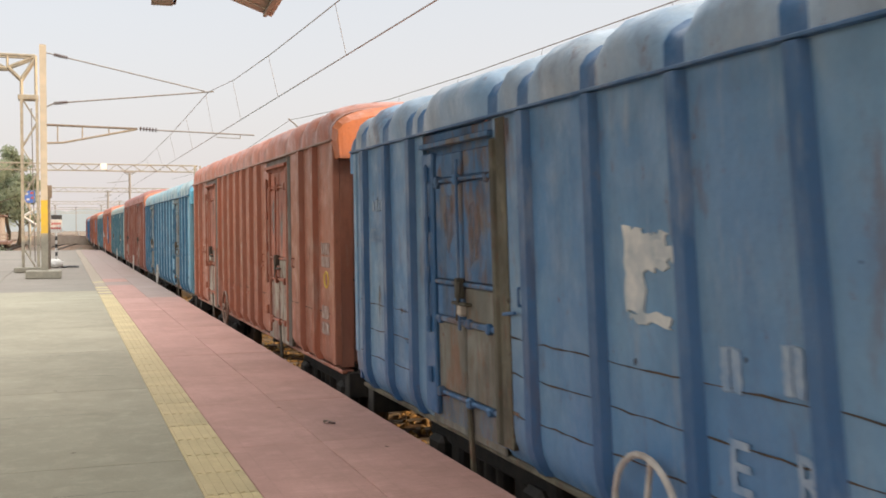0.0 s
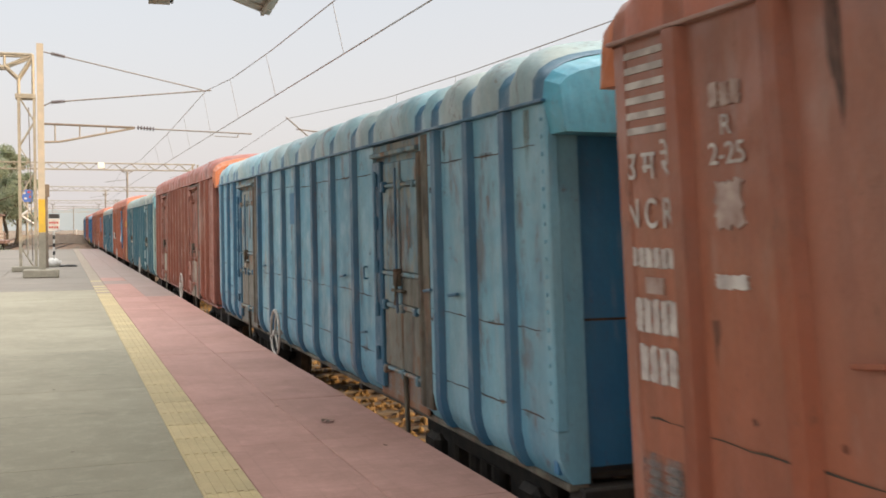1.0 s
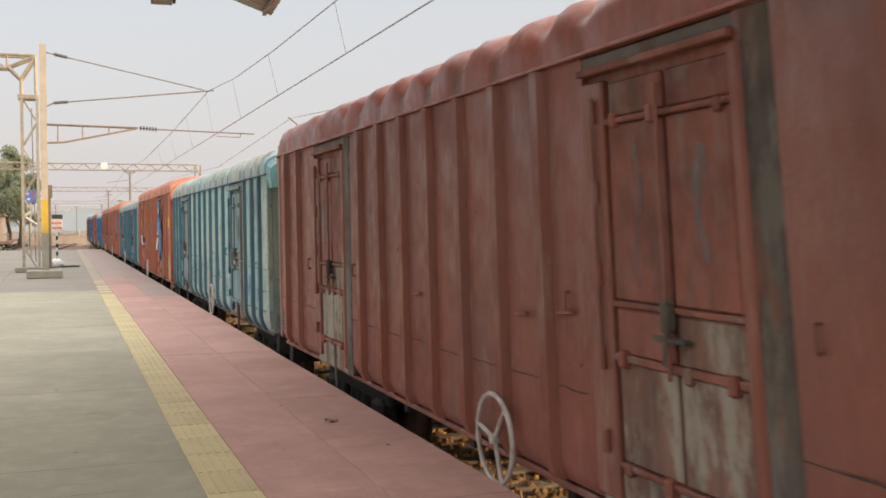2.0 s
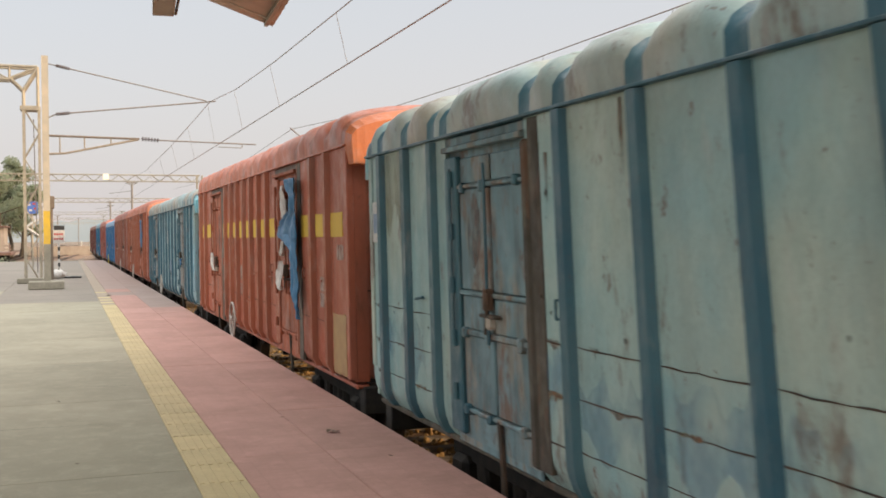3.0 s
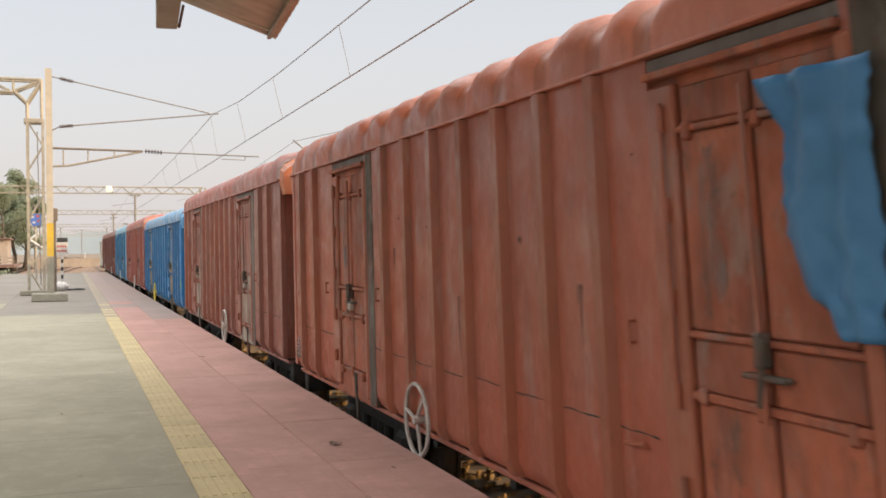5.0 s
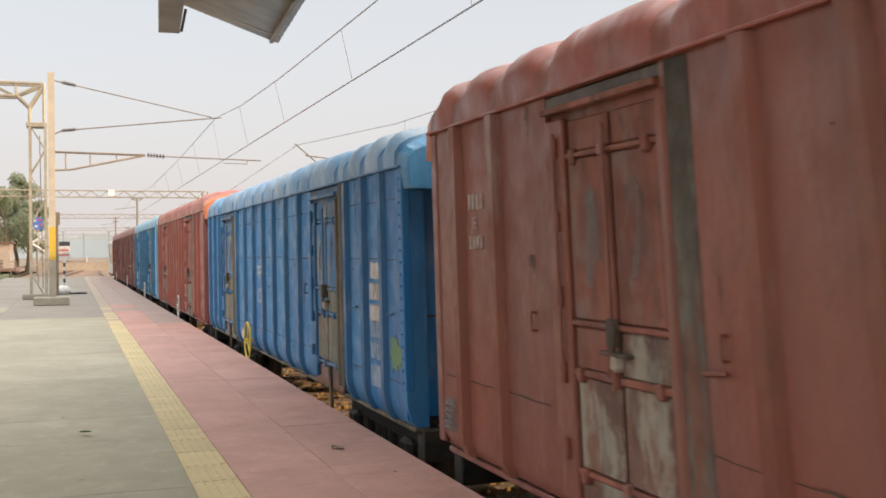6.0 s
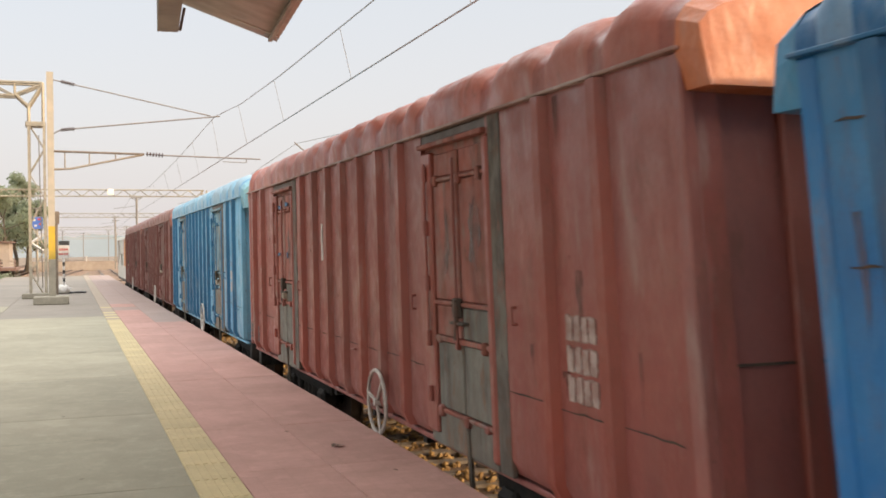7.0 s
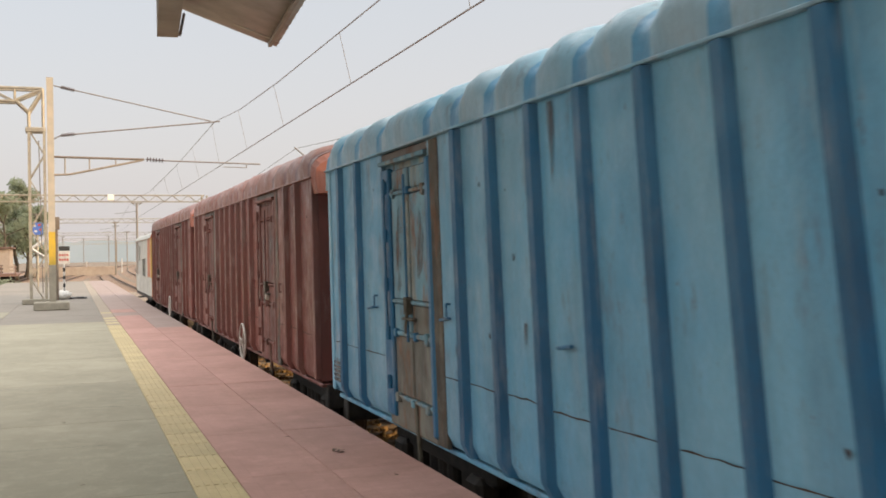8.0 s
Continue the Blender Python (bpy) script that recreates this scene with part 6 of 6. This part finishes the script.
    for i, (x, z) in enumerate(((-0.2, 3.75), (0.08, 3.8), (-0.12, 3.4), (0.15, 3.5))):
        part("panel_patch", a_box(x - 0.07, x + 0.09, -0.026, -0.02, z, z + 0.12), (M_WHITE, m_red)[i % 2], b)
    # litter
    m_leaf = plain("dry_leaf", (0.13, 0.075, 0.04, 1), (0.08, 0.05, 0.03, 1), 20, 0.8, 0, 0)
    rnd = random.Random(12)
    for i, (x, y) in enumerate(((2.10, 8.73), (2.14, 8.69), (0.05, 8.2), (2.3, 7.6), (1.86, 9.6), (-0.1, 11.4))):
        me = leaf_mesh((0.055 if i < 2 else 0.026) + 0.012 * rnd.random(), m_leaf, i)
        ob = new("dry_leaf", me)
        ob.matrix_basis = pose(x, y, 0.004, 0, 0, rnd.uniform(0, 360))
        tagged(ob, "small dry brown leaf lying on the paving", "leaf", "litter on the platform")


def leaf_mesh(size, mat, seed):
    rows = []
    for i in range(7):
        f = i / 6
        wd = size * 0.42 * math.sin(math.pi * min(0.98, f * 0.95 + 0.03)) ** 0.8
        rows.append([(size * (f * 2 - 1), wd * g, 0.25 * wd * abs(g) + 0.12 * size * math.sin(f * 3 + seed) + 0.1 * size) for g in (-1, -0.5, 0, 0.5, 1)])
    return grid_mesh("leaf", rows, mat, sharp=80)


platform_things()
BROWN_LEAF = new("blown_leaf", leaf_mesh(0.075, plain("brown_leaf", (0.09, 0.06, 0.03, 1), (0.06, 0.04, 0.02, 1), 15, 0.8, 0, 0), 1))
tagged(BROWN_LEAF, "dry brown leaf blown along the platform", "leaf")
GREEN_LEAF = new("blown_leaf", leaf_mesh(0.085, plain("green_leaf", (0.12, 0.20, 0.03, 1), (0.17, 0.22, 0.05, 1), 15, 0.6, 0, 0), 2))
tagged(GREEN_LEAF, "yellow-green leaf blown along the platform", "leaf")


# ---- beyond the platform: hut, trees, low wall, far woods ----
def beyond():
    m_wall = concrete("hut_wall", (0.50, 0.42, 0.34, 1), (0.42, 0.35, 0.29, 1), (0.28, 0.22, 0.18, 1))
    m_roof = plain("hut_roof", (0.22, 0.13, 0.10, 1), (0.16, 0.10, 0.08, 1), 3, 0.8)
    m_glass = plain("dark_window", (0.03, 0.035, 0.04, 1), (0.05, 0.05, 0.055, 1), 3, 0.2, 0, 0)

    def hut(x, y, w, d, h, label, windows):
        e = empty("hut", pose(x, y, -1.12), label, "building")
        bm = bmesh.new()
        box(bm, -w / 2, w / 2, 0, d, 0, h)
        part("wall", bm, m_wall, e)
        bm = a_box(-w / 2 - 0.3, w / 2 + 0.3, -0.4, d + 0.4, h, h + 0.18, 0.02)
        part("roof", bm, m_roof, e)
        for i in range(windows):
            xx = -w / 2 + (i + 0.5) * w / windows
            part("window", a_box(xx - 0.45, xx + 0.45, -0.03, 0.04, 1.1, 2.2), m_glass, e)
    hut(-13.0, 135, 12, 8, 4.2, "long low station building with a flat roof", 5)
    hut(-20.5, 120, 10, 8, 5.6, "low station building beyond the tracks", 4)
    w = new("boundary_wall", mesh_of("boundary_wall", a_box(-6, 6.5, 175, 175.3, -1.12, 0.45), m_wall))
    tagged(w, "low pinkish boundary wall beyond the tracks", "wall", kind="structure")
    # flat trolley wagon on the left track
    e = empty("flat_wagon", pose(-6.6, 112, -0.80), "low flat wagon with stake sides on the siding", "goods wagon")
    part("deck", a_box(-1.4, 1.4, 0, 9, 0.85, 1.15, 0.02), m_roof, e)
    for z in (1.35, 1.7):
        part("side_plank", a_box(-1.4, 1.4, 0, 0.06, z, z + 0.2), m_wall, e)
    for x in (-1.3, 0.0, 1.3):
        part("stake", a_box(x - 0.05, x + 0.05, -0.04, 0.0, 1.1, 2.0), m_roof, e)
    for y in (1.5, 7.5):
        part("wheelset", bar(bmesh.new(), (-0.9, y, 0.45), (0.9, y, 0.45), 0.45, 20), M_DARK, e)

    # trees
    m_bark = plain("bark", (0.11, 0.085, 0.06, 1), (0.07, 0.055, 0.04, 1), 8, 0.9)
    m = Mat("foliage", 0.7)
    # leaf colours are lightened and greyed to stand in for haze
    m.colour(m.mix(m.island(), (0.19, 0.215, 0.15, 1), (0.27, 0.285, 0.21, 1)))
    # thin leaves let part of the light through, set high to lighten the crowns
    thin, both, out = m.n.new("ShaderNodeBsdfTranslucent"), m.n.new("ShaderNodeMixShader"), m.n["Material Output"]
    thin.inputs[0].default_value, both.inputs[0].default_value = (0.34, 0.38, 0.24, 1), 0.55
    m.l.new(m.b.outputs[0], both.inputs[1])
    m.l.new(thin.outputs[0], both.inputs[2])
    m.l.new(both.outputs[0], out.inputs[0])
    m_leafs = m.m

    def tree(x, y, h, r, seed, slim=1.0):
        rng = np.random.default_rng(seed)
        t = empty("tree", pose(x, y, -1.12), "tall leafy green tree beyond the tracks", "tree", "trees beyond the station")
        bm = bmesh.new()
        p = Vector((0, 0, 0))
        tips = []
        for i in range(5):
            q = p + Vector((rng.normal(0, 0.15), rng.normal(0, 0.15), h * 0.13))
            bmesh.ops.create_cone(bm, cap_ends=True, segments=8, radius1=0.32 * (1 - i * 0.15), radius2=0.32 * (1 - (i + 1) * 0.15), depth=(q - p).length,
                                  matrix=Matrix.Translation((p + q) / 2) @ (q - p).to_track_quat("Z", "Y").to_matrix().to_4x4())
            p = q
            if i > 0:
                for k in range(3):
                    a = rng.uniform(0, 6.28)
                    tip = p + Vector((math.cos(a) * r * slim * rng.uniform(0.4, 0.95), math.sin(a) * r * slim * rng.uniform(0.4, 0.95), h * rng.uniform(0.08, 0.32)))
                    bar(bm, p, tip, 0.07, 5)
                    tips.append(tip)
        tips.append(p + Vector((0, 0, h * 0.26)))
        part("trunk", bm, m_bark, t)
        n = 4600
        c = np.array([tuple(tips[i]) for i in rng.integers(0, len(tips), n)])
        d = rng.normal(0, 1, (n, 3))
        d /= np.linalg.norm(d, axis=1)[:, None]
        c = c + d * (rng.random((n, 1)) ** 0.5) * np.array([r * 0.40 * slim, r * 0.40 * slim, r * 0.34])
        u = rng.normal(0, 1, (n, 3))
        u /= np.linalg.norm(u, axis=1)[:, None]
        w = np.cross(u, rng.normal(0, 1, (n, 3)))
        w /= np.linalg.norm(w, axis=1)[:, None]
        s = rng.uniform(0.12, 0.30, (n, 1))
        v = np.stack([c - u * s, c + w * s * 0.5, c + u * s, c - w * s * 0.5], 1)
        me = bpy.data.meshes.new("crown")
        me.from_pydata(v.reshape(-1, 3).tolist(), [], np.arange(n * 4).reshape(-1, 4).tolist())
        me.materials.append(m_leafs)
        ob = new("crown", me)
        ob.parent = t
    tree(-8.2, 146, 11.5, 4.0, 1)
    tree(-11.8, 150, 13.5, 4.6, 2)
    tree(-6.2, 160, 10.5, 3.0, 3)
    tree(-7.6, 163, 15.0, 3.6, 6, 0.8)
    tree(-14.5, 160, 12.0, 4.6, 4)
    tree(-10.5, 185, 13.0, 4.6, 5)
    # low bushes beside the siding
    for i, (x, y) in enumerate(((-6.2, 104.0), (-7.6, 106.5), (-9.4, 103.0))):
        rng = np.random.default_rng(60 + i)
        n = 900
        d = rng.normal(0, 1, (n, 3)) * np.array([0.75, 0.6, 0.32]) + np.array([0, 0, 0.42])
        d[:, 2] = np.abs(d[:, 2])
        u = rng.normal(0, 1, (n, 3))
        u /= np.linalg.norm(u, axis=1)[:, None]
        w2 = np.cross(u, rng.normal(0, 1, (n, 3)))
        w2 /= np.linalg.norm(w2, axis=1)[:, None]
        sz = rng.uniform(0.07, 0.15, (n, 1))
        v = np.stack([d - u * sz, d + w2 * sz * 0.5, d + u * sz, d - w2 * sz * 0.5], 1)
        me = bpy.data.meshes.new("bush")
        me.from_pydata(v.reshape(-1, 3).tolist(), [], np.arange(n * 4).reshape(-1, 4).tolist())
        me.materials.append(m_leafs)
        ob = new("bush", me)
        ob.location = (x, y, -1.12)
        tagged(ob, "haze-paled green bush growing beside the siding", "bush", "bushes by the siding")
    # white marker posts between the tracks
    for x, y, h in ((2.4, 190.0, 2.2), (9.3, 215.0, 2.6)):
        post = empty("marker_post", pose(x, y, -1.12), "short white marker post between the tracks", "post", "marker posts")
        part("shaft", bar(bmesh.new(), (0, 0, 0), (0, 0, h), 0.09, 8), M_WHITE, post)
        part("cap", bar(bmesh.new(), (0, 0, h), (0, 0, h + 0.12), 0.15, 8), M_WHITE, post)

    # woods on the horizon, with the haze put into their pale blue colour
    rng = np.random.default_rng(21)
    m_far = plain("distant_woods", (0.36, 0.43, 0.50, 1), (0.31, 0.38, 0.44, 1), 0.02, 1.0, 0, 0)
    n = 240
    rows = [[], []]
    for i in range(n + 1):
        a = -0.9 + 1.9 * i / n
        x, y = 900 * math.sin(a), 900 * math.cos(a)
        top = 17 + 9 * noise.noise(Vector((i * 0.13, 3, 0))) + 4 * noise.noise(Vector((i * 0.6, 7, 0)))
        rows[0].append((x, y, -3))
        rows[1].append((x, y, top))
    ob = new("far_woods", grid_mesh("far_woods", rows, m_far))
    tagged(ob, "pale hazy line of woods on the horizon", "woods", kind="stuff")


beyond()

pavers()


def motions():
    """The train runs past the camera almost at a steady speed; wheels roll; two leaves blow along the platform."""
    steps = [i * 0.5 for i in range(17)]
    for w, y0 in list(zip(WAGONS + [VAN], STARTS + [LOCO_START])) + AHEAD:
        walk(w, [(t, track_pose(y0 - travelled(t))) for t in steps])
    turn = math.degrees(SPEED / 30 / WHEEL_R)
    for ws in WHEELSETS:
        at = ws.location.copy()
        walk(ws, [(i / 30, pose(*at, (i * turn) % 360)) for i in range(241)])
    walk(BROWN_LEAF, [(0, pose(0.8, 62, 0.02)), (1.5, pose(0.9, 47, 0.02, 0, 0, 60)), (2.8, pose(1.0, 34.5, 0.02, 0, 0, 120)), (3.0, pose(1.13, 31.5, 0.02, 20, 0, 170)), (3.2, pose(1.3, 26.5, 0.05, 40, 30, 215)),
                      (3.5, pose(1.5, 23.5, 0.02, 10, 50, 260)), (4.0, pose(1.47, 21.8, 0.02, 0, 20, 300)), (4.5, pose(1.4, 18.2, 0.03, 30, 0, 350)), (4.7, pose(1.5, 17.4, 0.02, 30, 20, 390)),
                      (5.2, pose(2.2, 15.5, 0.03, 0, 0, 430)), (5.6, pose(2.665, 14.5, -0.3, 0, 0, 460)), (6.0, pose(2.67, 14.3, -0.92, 0, 0, 470)), (8.0, pose(2.67, 14.3, -0.92, 0, 0, 470))])
    walk(GREEN_LEAF, [(0, pose(-2.4, 15.5, 0.01)), (4.7, pose(-2.4, 15.5, 0.01)), (5.4, pose(-0.9, 12.8, 0.03, 30, 20, 40)), (5.8, pose(0.06, 11.4, 0.06, 70, 10, 80)), (6.0, pose(0.10, 10.24, 0.03, 20, 0, 130)),
                      (6.2, pose(0.28, 9.5, 0.01, 0, 10, 160)), (6.5, pose(0.52, 8.54, 0.01, 0, 0, 200)), (6.8, pose(0.75, 7.6, 0.02, 20, 0, 250)), (7.2, pose(1.0, 6.2, 0.02, 0, 0, 300)), (8.0, pose(1.2, 4.6, 0.01, 0, 0, 330))])


motions()
